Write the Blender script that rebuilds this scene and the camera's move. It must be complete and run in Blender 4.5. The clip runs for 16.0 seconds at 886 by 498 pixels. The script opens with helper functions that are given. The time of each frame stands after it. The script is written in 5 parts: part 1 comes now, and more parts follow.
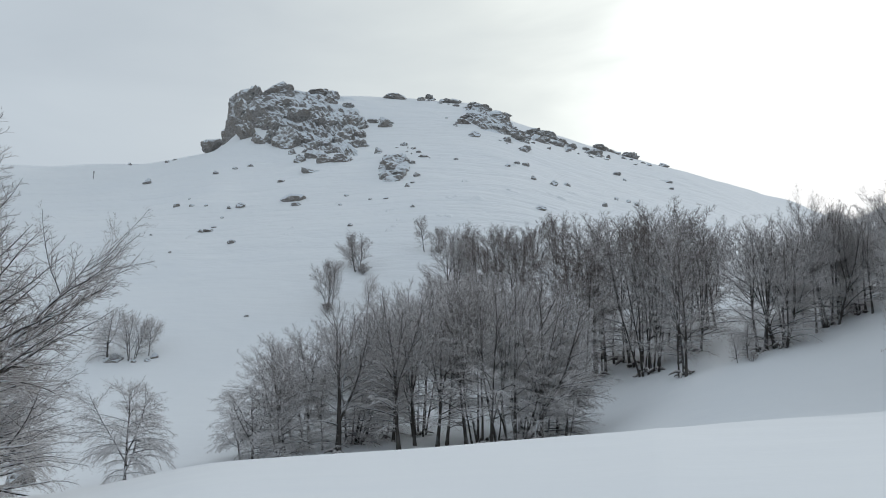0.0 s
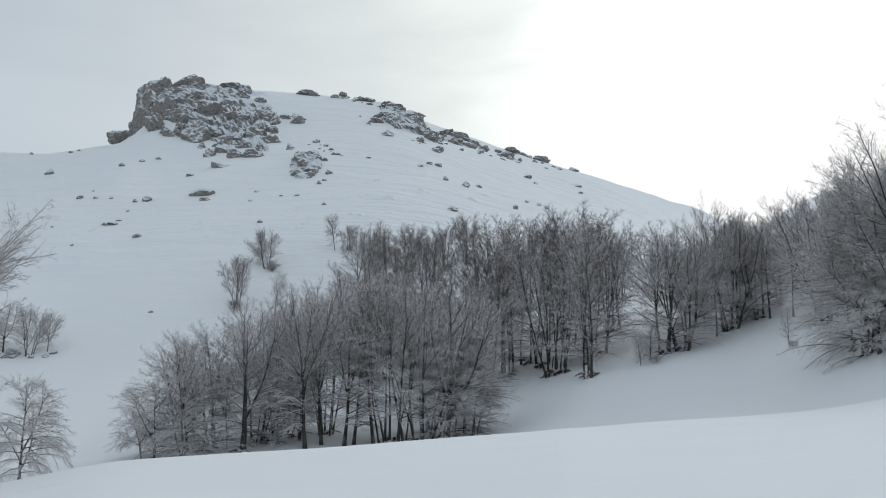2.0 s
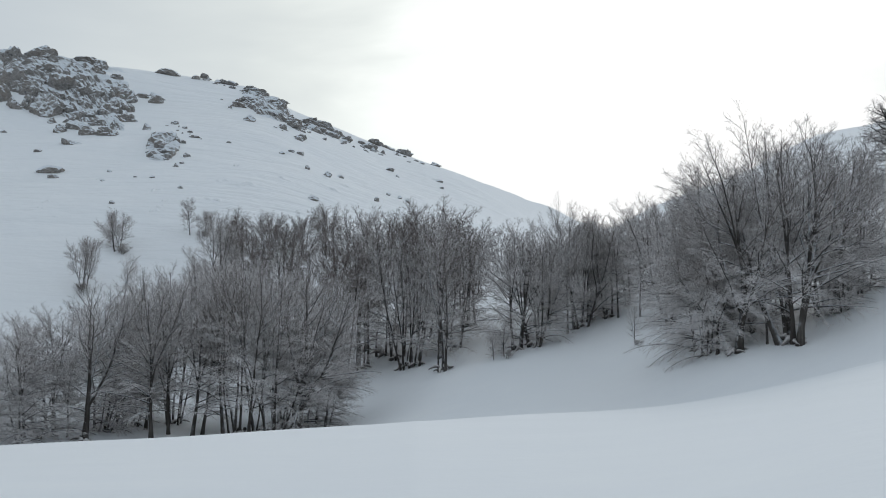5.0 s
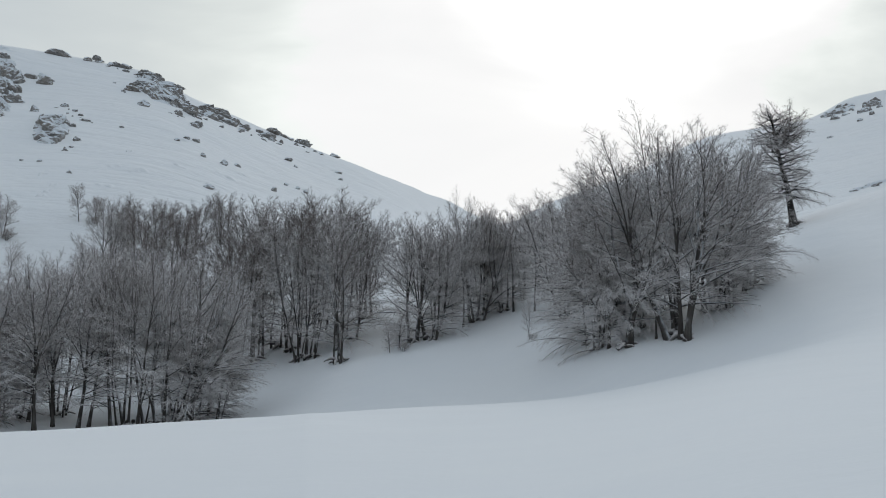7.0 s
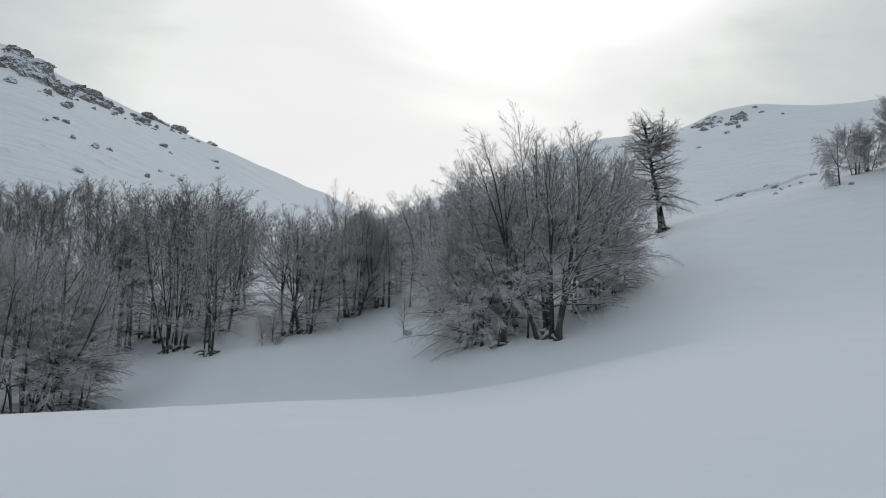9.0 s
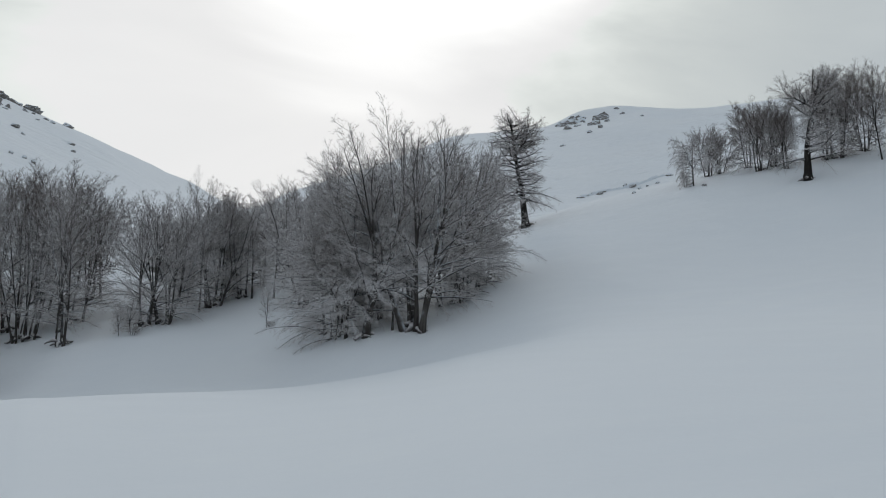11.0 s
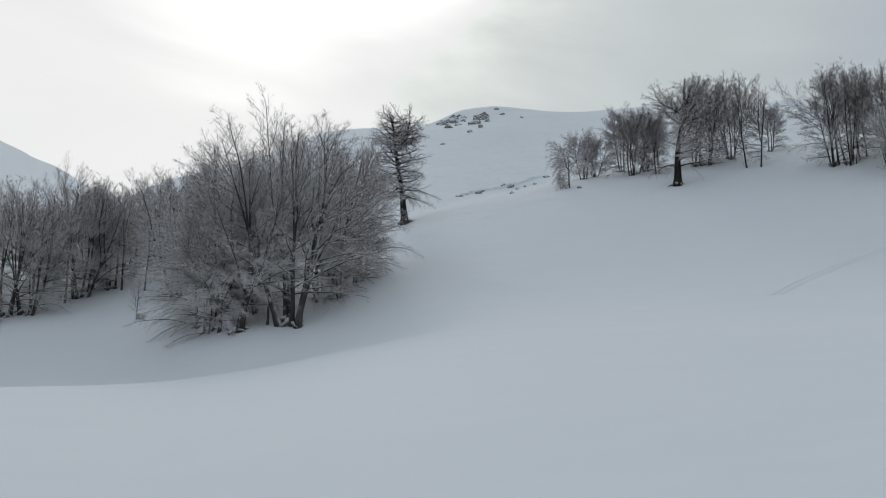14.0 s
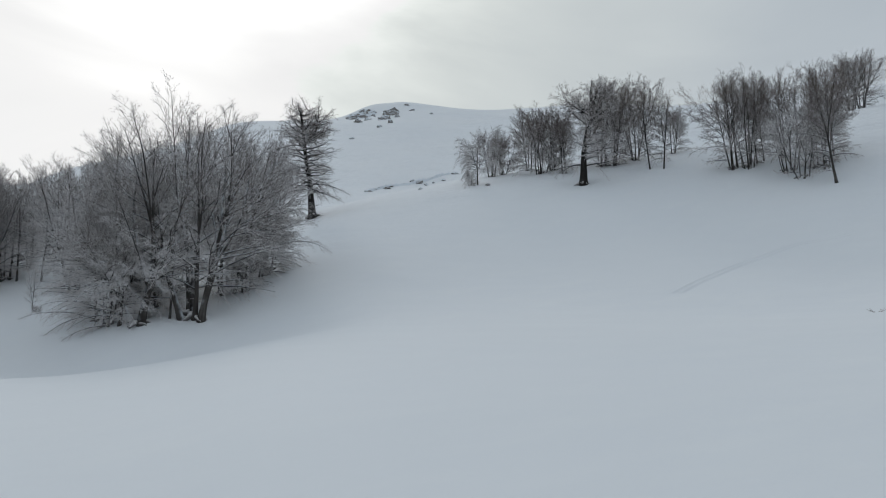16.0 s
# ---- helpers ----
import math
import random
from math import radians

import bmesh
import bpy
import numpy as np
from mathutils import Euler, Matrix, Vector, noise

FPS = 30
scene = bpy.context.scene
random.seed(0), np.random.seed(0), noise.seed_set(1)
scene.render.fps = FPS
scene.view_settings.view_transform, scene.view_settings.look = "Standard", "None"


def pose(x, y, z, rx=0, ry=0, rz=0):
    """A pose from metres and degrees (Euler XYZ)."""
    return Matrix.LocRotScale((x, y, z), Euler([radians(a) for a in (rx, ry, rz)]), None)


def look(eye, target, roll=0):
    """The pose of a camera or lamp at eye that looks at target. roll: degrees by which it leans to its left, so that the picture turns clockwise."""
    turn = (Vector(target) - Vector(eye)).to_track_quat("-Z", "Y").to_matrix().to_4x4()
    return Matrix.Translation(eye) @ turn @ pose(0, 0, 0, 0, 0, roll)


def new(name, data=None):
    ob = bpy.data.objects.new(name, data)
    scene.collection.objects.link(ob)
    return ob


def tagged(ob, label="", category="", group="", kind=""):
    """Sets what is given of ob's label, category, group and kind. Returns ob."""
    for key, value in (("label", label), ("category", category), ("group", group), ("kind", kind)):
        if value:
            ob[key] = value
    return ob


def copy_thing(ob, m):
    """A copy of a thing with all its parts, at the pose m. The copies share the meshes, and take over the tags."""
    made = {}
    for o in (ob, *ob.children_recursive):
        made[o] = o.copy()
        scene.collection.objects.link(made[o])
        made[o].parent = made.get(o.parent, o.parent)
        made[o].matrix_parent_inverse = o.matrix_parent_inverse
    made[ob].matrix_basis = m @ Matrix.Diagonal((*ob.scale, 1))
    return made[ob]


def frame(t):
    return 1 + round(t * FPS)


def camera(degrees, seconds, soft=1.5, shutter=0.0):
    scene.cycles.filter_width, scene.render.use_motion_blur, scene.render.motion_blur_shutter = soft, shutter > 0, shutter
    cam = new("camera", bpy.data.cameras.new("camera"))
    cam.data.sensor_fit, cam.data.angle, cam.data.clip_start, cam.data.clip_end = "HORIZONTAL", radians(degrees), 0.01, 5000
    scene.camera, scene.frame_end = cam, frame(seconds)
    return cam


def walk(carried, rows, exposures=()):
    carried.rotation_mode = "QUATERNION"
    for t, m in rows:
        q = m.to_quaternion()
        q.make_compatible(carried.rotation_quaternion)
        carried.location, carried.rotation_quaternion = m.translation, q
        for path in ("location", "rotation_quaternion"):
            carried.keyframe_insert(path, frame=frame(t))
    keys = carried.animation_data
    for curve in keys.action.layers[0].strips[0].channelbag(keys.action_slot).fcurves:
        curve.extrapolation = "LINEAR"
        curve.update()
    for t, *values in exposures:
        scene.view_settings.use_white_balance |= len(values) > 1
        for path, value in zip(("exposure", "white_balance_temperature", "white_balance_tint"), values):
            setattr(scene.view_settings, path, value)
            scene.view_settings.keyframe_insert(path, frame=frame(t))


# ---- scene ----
# A snowy mountain side on an overcast winter day, seen by a camera that turns slowly where it stands.
EYE = (0.0, 0.0, 1.7)

cam = camera(47.0, 16.0, 1.0)

# seconds, tilt, roll and heading in degrees
PATH = [
    (0.0, 103.07, 0.16, 0.04),
    (0.5, 103.16, 0.09, -1.08),
    (1.0, 103.12, -0.04, -2.59),
    (1.5, 103.00, 0.22, -4.26),
    (2.0, 103.03, 0.15, -5.10),
    (2.5, 102.97, 0.07, -6.33),
    (3.0, 102.82, 0.04, -7.61),
    (3.5, 102.67, 0.05, -8.64),
    (4.0, 102.65, -0.17, -10.14),
    (6.5, 102.29, 0.06, -17.64),
    (7.0, 102.19, -0.01, -19.11),
    (7.5, 102.14, -0.13, -20.93),
    (8.0, 101.95, -0.33, -22.78),
    (8.5, 101.99, -0.49, -24.60),
    (9.0, 101.97, -0.44, -26.24),
    (11.5, 101.41, 0.06, -35.69),
    (12.0, 101.30, 0.07, -37.26),
    (12.5, 101.39, 0.20, -38.20),
    (13.0, 101.36, 0.29, -38.90),
    (13.5, 101.40, 0.16, -39.49),
    (14.0, 101.35, 0.07, -40.79),
    (14.5, 101.38, -0.11, -42.17),
    (15.0, 101.34, -0.13, -43.68),
    (15.5, 101.18, 0.01, -44.84),
    (16.0, 101.09, 0.23, -46.04),
]
walk(cam, [(t, pose(*EYE, tilt, roll, heading)) for t, tilt, roll, heading in PATH],
     exposures=((0.0, 0.13), (4.0, 0.11), (7.0, -0.05), (9.0, -0.17), (11.5, -0.23), (12.5, -0.23), (14.0, -0.18), (16.0, -0.13)))

# ---- sky and sun: high overcast, the sun a bright patch behind the cloud ----
SUN_AZ, SUN_EL = 31.0, 30.0
sun_way = Vector((math.sin(radians(SUN_AZ)) * math.cos(radians(SUN_EL)),
                  math.cos(radians(SUN_AZ)) * math.cos(radians(SUN_EL)), math.sin(radians(SUN_EL))))

world = bpy.data.worlds.new("overcast_sky")
scene.world = world
world.use_nodes = True
wn, wl = world.node_tree.nodes, world.node_tree.links
wn.clear()


def wnode(kind, **settings):
    n = wn.new(kind)
    for key, value in settings.items():
        n.inputs[key].default_value = value
    return n


def wmath(op, a, b=None):
    n = wn.new("ShaderNodeMath")
    n.operation = op
    for i, v in enumerate((a, b)):
        if v is None:
            continue
        if isinstance(v, (int, float)):
            n.inputs[i].default_value = v
        else:
            wl.new(v, n.inputs[i])
    return n.outputs[0]


coord = wn.new("ShaderNodeTexCoord")
sky = wn.new("ShaderNodeTexSky")
sky.sky_type, sky.sun_disc = "NISHITA", False
sky.sun_elevation, sky.sun_rotation = radians(SUN_EL), radians(SUN_AZ)
dot = wn.new("ShaderNodeVectorMath")
dot.operation = "DOT_PRODUCT"
wl.new(coord.outputs["Generated"], dot.inputs[0])
dot.inputs[1].default_value = (0.40, 0.80, 0.45)  # the thinnest cloud lies a little left of the sun
# soft cloud bands
stretch = wn.new("ShaderNodeMapping")
stretch.inputs["Scale"].default_value = (1.6, 1.6, 4.2)
stretch.inputs["Rotation"].default_value = (0.15, -0.2, 0.0)
wl.new(coord.outputs["Generated"], stretch.inputs["Vector"])
bands = wnode("ShaderNodeTexNoise", Scale=1.7, Detail=5.0, Roughness=0.5, Distortion=0.6)
wl.new(stretch.outputs[0], bands.inputs["Vector"])
wobble = wmath("MULTIPLY", wmath("SUBTRACT", bands.outputs["Fac"], 0.5), 0.10)
near = wmath("ADD", dot.outputs["Value"], wobble)
glow = wn.new("ShaderNodeValToRGB")
glow.color_ramp.interpolation = "B_SPLINE"
wl.new(near, glow.inputs["Fac"])
stops = glow.color_ramp.elements
stops[0].position, stops[0].color = 0.0, (0.44, 0.50, 0.56, 1)
stops[1].position, stops[1].color = 1.0, (2.1, 2.13, 2.05, 1)
for where, colour in ((0.55, (0.45, 0.515, 0.58, 1)), (0.80, (0.515, 0.57, 0.62, 1)),
                      (0.92, (0.69, 0.735, 0.73, 1)), (0.965, (0.84, 0.88, 0.85, 1))):
    stops.new(where).color = colour
veil = wn.new("ShaderNodeMixRGB")
veil.blend_type = "MULTIPLY"
veil.inputs["Fac"].default_value = 1.0
wl.new(glow.outputs["Color"], veil.inputs["Color1"])
streak = wn.new("ShaderNodeValToRGB")
wl.new(bands.outputs["Fac"], streak.inputs["Fac"])
streak.color_ramp.elements[0].position, streak.color_ramp.elements[0].color = 0.25, (0.93, 0.935, 0.94, 1)
streak.color_ramp.elements[1].position, streak.color_ramp.elements[1].color = 0.75, (1.06, 1.06, 1.055, 1)
wl.new(streak.outputs["Color"], veil.inputs["Color2"])
# the sun's own bright patch
core = wn.new("ShaderNodeVectorMath")
core.operation = "DOT_PRODUCT"
wl.new(coord.outputs["Generated"], core.inputs[0])
core.inputs[1].default_value = sun_way
patch = wn.new("ShaderNodeMapRange")
patch.interpolation_type = "SMOOTHERSTEP"
patch.inputs["From Min"].default_value, patch.inputs["From Max"].default_value = 0.976, 0.996
patch.inputs["To Max"].default_value = 0.28
wl.new(wmath("ADD", core.outputs["Value"], wmath("MULTIPLY", wobble, 0.25)), patch.inputs["Value"])
shine = wn.new("ShaderNodeMixRGB")
shine.blend_type = "ADD"
shine.inputs["Color2"].default_value = (1.0, 1.0, 0.97, 1)
wl.new(patch.outputs[0], shine.inputs["Fac"])
wl.new(veil.outputs["Color"], shine.inputs["Color1"])
clear_bg = wnode("ShaderNodeBackground", Strength=0.05)
wl.new(sky.outputs["Color"], clear_bg.inputs["Color"])
cloud_bg = wnode("ShaderNodeBackground", Strength=1.0)
wl.new(shine.outputs["Color"], cloud_bg.inputs["Color"])
cover = wnode("ShaderNodeMixShader", Fac=0.95)
wl.new(clear_bg.outputs[0], cover.inputs[1])
wl.new(cloud_bg.outputs[0], cover.inputs[2])
wout = wn.new("ShaderNodeOutputWorld")
wl.new(cover.outputs[0], wout.inputs["Surface"])

sun = new("sun", bpy.data.lights.new("sun", "SUN"))
sun.data.energy, sun.data.angle, sun.data.color = 0.55, radians(12.0), (1.0, 0.985, 0.96)
sun.matrix_world = look(sun_way * 100, (0, 0, 0))

# ---- materials ----
class Nodes:
    """A small wrapper to write node materials briefly."""

    def __init__(self, name, rough=0.8, spec=0.3):
        self.mat = bpy.data.materials.new(name)
        self.mat.use_nodes = True
        self.n, self.l = self.mat.node_tree.nodes, self.mat.node_tree.links
        self.bsdf = self.n["Principled BSDF"]
        self.bsdf.inputs["Roughness"].default_value = rough
        self.bsdf.inputs["Specular IOR Level"].default_value = spec
        self.geo = self.n.new("ShaderNodeNewGeometry")
        self.tex = self.n.new("ShaderNodeTexCoord")

    def put(self, socket, value):
        if hasattr(value, "is_linked"):
            self.l.new(value, socket)
        else:
            socket.default_value = value

    def noise(self, vector, scale, detail=4.0, rough=0.55, stretch=None):
        if stretch:
            m = self.n.new("ShaderNodeMapping")
            m.inputs["Scale"].default_value = stretch
            self.l.new(vector, m.inputs["Vector"])
            vector = m.outputs[0]
        t = self.n.new("ShaderNodeTexNoise")
        t.inputs["Scale"].default_value, t.inputs["Detail"].default_value = scale, detail
        t.inputs["Roughness"].default_value = rough
        self.l.new(vector, t.inputs["Vector"])
        return t.outputs["Fac"]

    def math(self, op, a, b=0.0, c=0.0):
        m = self.n.new("ShaderNodeMath")
        m.operation = op
        self.put(m.inputs[0], a)
        self.put(m.inputs[1], b)
        self.put(m.inputs[2], c)
        return m.outputs[0]

    def ramp(self, fac, *stops):
        r = self.n.new("ShaderNodeValToRGB")
        e = r.color_ramp.elements
        e[0].position, e[0].color = stops[0][0], (*stops[0][1], 1)
        e[1].position, e[1].color = stops[-1][0], (*stops[-1][1], 1)
        for where, colour in stops[1:-1]:
            e.new(where).color = (*colour, 1)
        self.l.new(fac, r.inputs["Fac"])
        return r.outputs["Color"]

    def step(self, value, low, high):
        m = self.n.new("ShaderNodeMapRange")
        m.interpolation_type = "SMOOTHSTEP"
        m.inputs["From Min"].default_value, m.inputs["From Max"].default_value = low, high
        self.l.new(value, m.inputs["Value"])
        return m.outputs[0]

    def mix(self, fac, a, b):
        m = self.n.new("ShaderNodeMixRGB")
        self.put(m.inputs["Fac"], fac)
        self.put(m.inputs["Color1"], a if hasattr(a, "is_linked") else (*a, 1))
        self.put(m.inputs["Color2"], b if hasattr(b, "is_linked") else (*b, 1))
        return m.outputs[0]

    def up(self):
        s = self.n.new("ShaderNodeSeparateXYZ")
        self.l.new(self.geo.outputs["Normal"], s.inputs[0])
        return s.outputs["Z"]

    def height_of(self, vector):
        s = self.n.new("ShaderNodeSeparateXYZ")
        self.l.new(vector, s.inputs[0])
        return s.outputs["Z"]

    def bump(self, heights):
        prev = None
        for value, strength, distance in heights:
            b = self.n.new("ShaderNodeBump")
            b.inputs["Strength"].default_value, b.inputs["Distance"].default_value = strength, distance
            self.l.new(value, b.inputs["Height"])
            if prev:
                self.l.new(prev, b.inputs["Normal"])
            prev = b.outputs[0]
        self.l.new(prev, self.bsdf.inputs["Normal"])

    def colour(self, value):
        self.l.new(value, self.bsdf.inputs["Base Color"])
        return self.mat


SNOW = (0.79, 0.83, 0.87)


def snow_material():
    m = Nodes("snow", 0.85, 0.08)
    at = m.geo.outputs["Position"]
    broad = m.noise(at, 0.045, 4.0)
    grain = m.noise(at, 2.6, 5.0)
    crust = m.noise(at, 0.5, 5.0, 0.6, (0.55, 1.4, 1.0))
    # wind-carved streaks on the exposed upper slopes
    streaks = m.math("MULTIPLY", m.noise(at, 0.22, 5.0, 0.62, (0.5, 1.5, 1.6)), m.step(m.height_of(at), 9.0, 34.0))
    m.bump(((broad, 0.5, 1.1), (streaks, 0.75, 1.0), (crust, 0.35, 0.10), (grain, 0.25, 0.015)))
    patch = m.mix(m.step(broad, 0.3, 0.7), (0.850, 0.872, 0.892), (0.872, 0.888, 0.900))
    return m.colour(m.mix(m.step(crust, 0.45, 0.8), patch, (0.875, 0.893, 0.903)))


def bark_material(name, rime_share, tone=1.0):
    m = Nodes(name, 0.9, 0.15)
    at = m.tex.outputs["Object"]
    streaks = m.noise(at, 5.0, 5.0, 0.6, (1.0, 1.0, 0.25))
    rime = m.noise(at, 2.2, 4.0, 0.65)
    bark = m.ramp(streaks, *((p, tuple(tone * c for c in q)) for p, q in ((0.3, (0.036, 0.032, 0.029)), (0.55, (0.070, 0.063, 0.058)), (0.8, (0.15, 0.14, 0.13)))))
    lying = m.step(m.math("ADD", m.up(), m.math("MULTIPLY", rime, 0.9)), 1.10 - rime_share, 1.5 - rime_share)
    m.bump(((streaks, 0.6, 0.03),))
    return m.colour(m.mix(m.math("MULTIPLY", lying, 0.85), bark, SNOW))


def twig_material(name, frost, brown):
    m = Nodes(name, 0.85, 0.15)
    at = m.tex.outputs["Object"]
    rime = m.noise(at, 1.1, 4.0, 0.6)
    fine = m.noise(at, 9.0, 3.0, 0.6)
    low = m.step(m.height_of(at), 6.5, 0.5)
    amount = m.math("ADD", m.math("MULTIPLY", rime, 0.55), m.math("MULTIPLY", fine, 0.35))
    amount = m.math("ADD", amount, m.math("MULTIPLY", m.up(), 0.30))
    amount = m.math("ADD", amount, m.math("MULTIPLY", low, 0.34))
    white = m.math("MULTIPLY_ADD", m.step(amount, 0.93 - frost, 1.34 - frost), 0.78, 0.08)
    wood = m.ramp(fine, (0.3, tuple(0.6 * c for c in brown)), (0.7, brown))
    return m.colour(m.mix(white, wood, (0.775, 0.75, 0.745)))


def rock_material(name="limestone", bare=0.94):
    m = Nodes(name, 0.88, 0.25)
    at = m.geo.outputs["Position"]
    big = m.noise(at, 0.35, 5.0, 0.6)
    fine = m.noise(at, 2.4, 6.0, 0.65)
    cracks = m.noise(at, 0.9, 6.0, 0.7, (1.0, 1.0, 0.45))
    stone = m.ramp(fine, (0.28, (0.105, 0.097, 0.090)), (0.5, (0.235, 0.218, 0.202)), (0.75, (0.39, 0.365, 0.34)))
    stone = m.mix(m.step(big, 0.42, 0.62), stone, m.ramp(fine, (0.3, (0.135, 0.116, 0.100)), (0.7, (0.31, 0.275, 0.24))))
    stone = m.mix(m.step(cracks, 0.40, 0.33), stone, (0.03, 0.029, 0.028))
    powder = m.noise(at, 7.0, 5.0, 0.7)
    lying = m.math("ADD", m.up(), m.math("MULTIPLY", m.math("ADD", fine, big), 0.55))
    lying = m.math("ADD", lying, m.math("MULTIPLY", powder, 0.40))
    dust = m.math("MULTIPLY", m.step(powder, 0.47, 0.64), 0.32)
    m.bump(((cracks, 0.9, 0.5), (fine, 0.7, 0.16)))
    return m.colour(m.mix(m.math("MAXIMUM", m.step(lying, bare, bare + 0.45), dust), stone, SNOW))


M_SNOW = snow_material()
M_BARK = bark_material("frosted_bark", 0.58)
M_BARK_OLD = bark_material("old_dark_bark", 0.22, 0.5)
M_ROOT = twig_material("gnarled_roots", 0.30, (0.075, 0.066, 0.060))
M_TWIG = twig_material("frosted_twigs", 0.69, (0.175, 0.140, 0.122))
M_TWIG_DARK = twig_material("bare_twigs", 0.46, (0.150, 0.112, 0.096))
M_ROCK = rock_material()
M_STONE = rock_material("snow_dusted_stone", 0.80)

# ---- the lie of the land: heights along lines out from the eye, heading by heading ----
# each row: heading in degrees, distance in metres, elevation in degrees seen from the eye
BROW = ((-180, 20, -4), (-90, 24, -6), (-45, 28, -2.2), (-20, 28, -0.35), (-12, 29, 1.25), (0, 30, 2.0), (10, 31, 2.6),
        (16.5, 32, 3.3), (24.5, 33, 3.75), (31, 33, 4.7), (36.5, 31, 5.85), (42.5, 29, 6.5), (50, 27, 6.4), (60, 26, 6.2),
        (75, 25, 6), (120, 24, 8), (180, 20, -4))
GULLY = ((-180, 40, -3), (-90, 45, -8), (-45, 42, -3.5), (-20, 42, -1.2), (-12, 42, 0.5), (0, 42, 1.2), (10, 42, 1.8),
         (16.5, 42, 2.9), (24.5, 41, 3.45), (31, 40, 4.5), (36.5, 38, 5.9), (42.5, 37, 7.3), (50, 36, 7.7), (60, 36, 7.6),
         (75, 36, 7.5), (120, 36, 10), (180, 40, -3))
FOOT = ((-180, 60, -1), (-90, 70, -6), (-45, 60, -2), (-20, 56, 0.6), (-12, 54, 1.6), (0, 54, 2.25), (8, 54, 2.75),
        (14, 58, 5.6), (20, 60, 7.0), (24.5, 54, 7.0), (31, 46, 7.0), (36.5, 50, 9.0), (42.5, 50, 10), (50, 46, 9.3),
        (60, 46, 9.3), (75, 46, 9.5), (120, 50, 14), (180, 60, -1))
CREST = ((-180, 110, 2), (-90, 130, -3), (-45, 110, 8), (-20, 110, 12.4), (0, 110, 15.5), (10, 110, 13.6), (16, 105, 12.3),
         (24.5, 90, 11), (31, 84, 11.5), (38, 80, 12.9), (42.5, 80, 14.1), (47, 80, 15.0), (55, 82, 15.7), (60, 84, 16.2), (66, 84, 17.1),
         (75, 84, 17.6), (120, 100, 18), (180, 110, 2))
SADDLE = ((-180, 150, 3), (-90, 190, -3), (-45, 150, 11), (-20, 150, 15.2), (-10, 160, 18.3), (0, 160, 19.2), (10, 160, 16.6),
          (16, 160, 14.6), (24.5, 140, 10.5), (31, 125, 10.5), (38, 120, 11.5), (42.5, 120, 12.2), (47, 122, 12.8),
          (60, 125, 13.5), (75, 125, 13), (120, 140, 18), (180, 150, 3))
RIDGE = ((-180, 300, 6), (-90, 300, 4), (-45, 190, 14), (-21, 190, 16.8), (-13.6, 200, 17.9), (-12.7, 203, 18.5),
         (-11.9, 204, 20.3), (-9.6, 207, 21.5), (-4.5, 212, 21.5), (1.6, 215, 21.1), (3.9, 218, 20.2), (8.8, 225, 18.6), (13, 235, 17.3), (19.2, 255, 14.8),
         (22.5, 290, 13.6), (25, 320, 14.6), (30, 335, 16.2), (35, 345, 17.9), (40.5, 350, 18.4), (44, 350, 18.85),
         (50, 355, 18.9), (60, 360, 18.6), (75, 360, 18.5), (120, 300, 20), (180, 300, 6))


def slopes(x, y):
    """Slopes of a curve that does not overshoot; knots along the first axis."""
    dx, dy = np.diff(x, axis=0), np.diff(y, axis=0)
    s = dy / dx
    m = np.zeros_like(y)
    a, b = s[:-1], s[1:]
    m[1:-1] = np.where(a * b > 0, 2 * a * b / np.where(a + b == 0, 1, a + b), 0)
    m[0], m[-1] = s[0], s[-1]
    return m


def blend(x0, x1, y0, y1, m0, m1, x):
    w = x1 - x0
    u = (x - x0) / w
    return (y0 * (1 + 2 * u) * (1 - u) ** 2 + y1 * u * u * (3 - 2 * u) + w * (m0 * u * (1 - u) ** 2 - m1 * u * u * (1 - u)))


def across(rows, az):
    """Distance and elevation of one of the lines above at headings az."""
    k = np.array(rows, float)
    i = np.clip(np.searchsorted(k[:, 0], az, side="right") - 1, 0, len(k) - 2)
    out = []
    for c in (1, 2):
        m = slopes(k[:, 0], k[:, c])
        out.append(blend(k[i, 0], k[i + 1, 0], k[i, c], k[i + 1, c], m[i], m[i + 1], az))
    return out


def waves(x, y):
    """Drifts and hollows of the snow, a sum of crossing swells."""
    z = np.zeros_like(x)
    gen = np.random.RandomState(7)
    for k in range(9):
        length = 9.0 * 1.28 ** k
        turn, phase = gen.uniform(0, math.tau), gen.uniform(0, math.tau)
        bend = gen.uniform(0.6, 1.6)
        u = (x * math.cos(turn) + y * math.sin(turn)) / length * math.tau
        v = (y * math.cos(turn) - x * math.sin(turn)) / length * math.tau
        z += length * 0.004 * np.sin(u + phase + bend * np.sin(0.43 * v + 2 * phase))
    return z


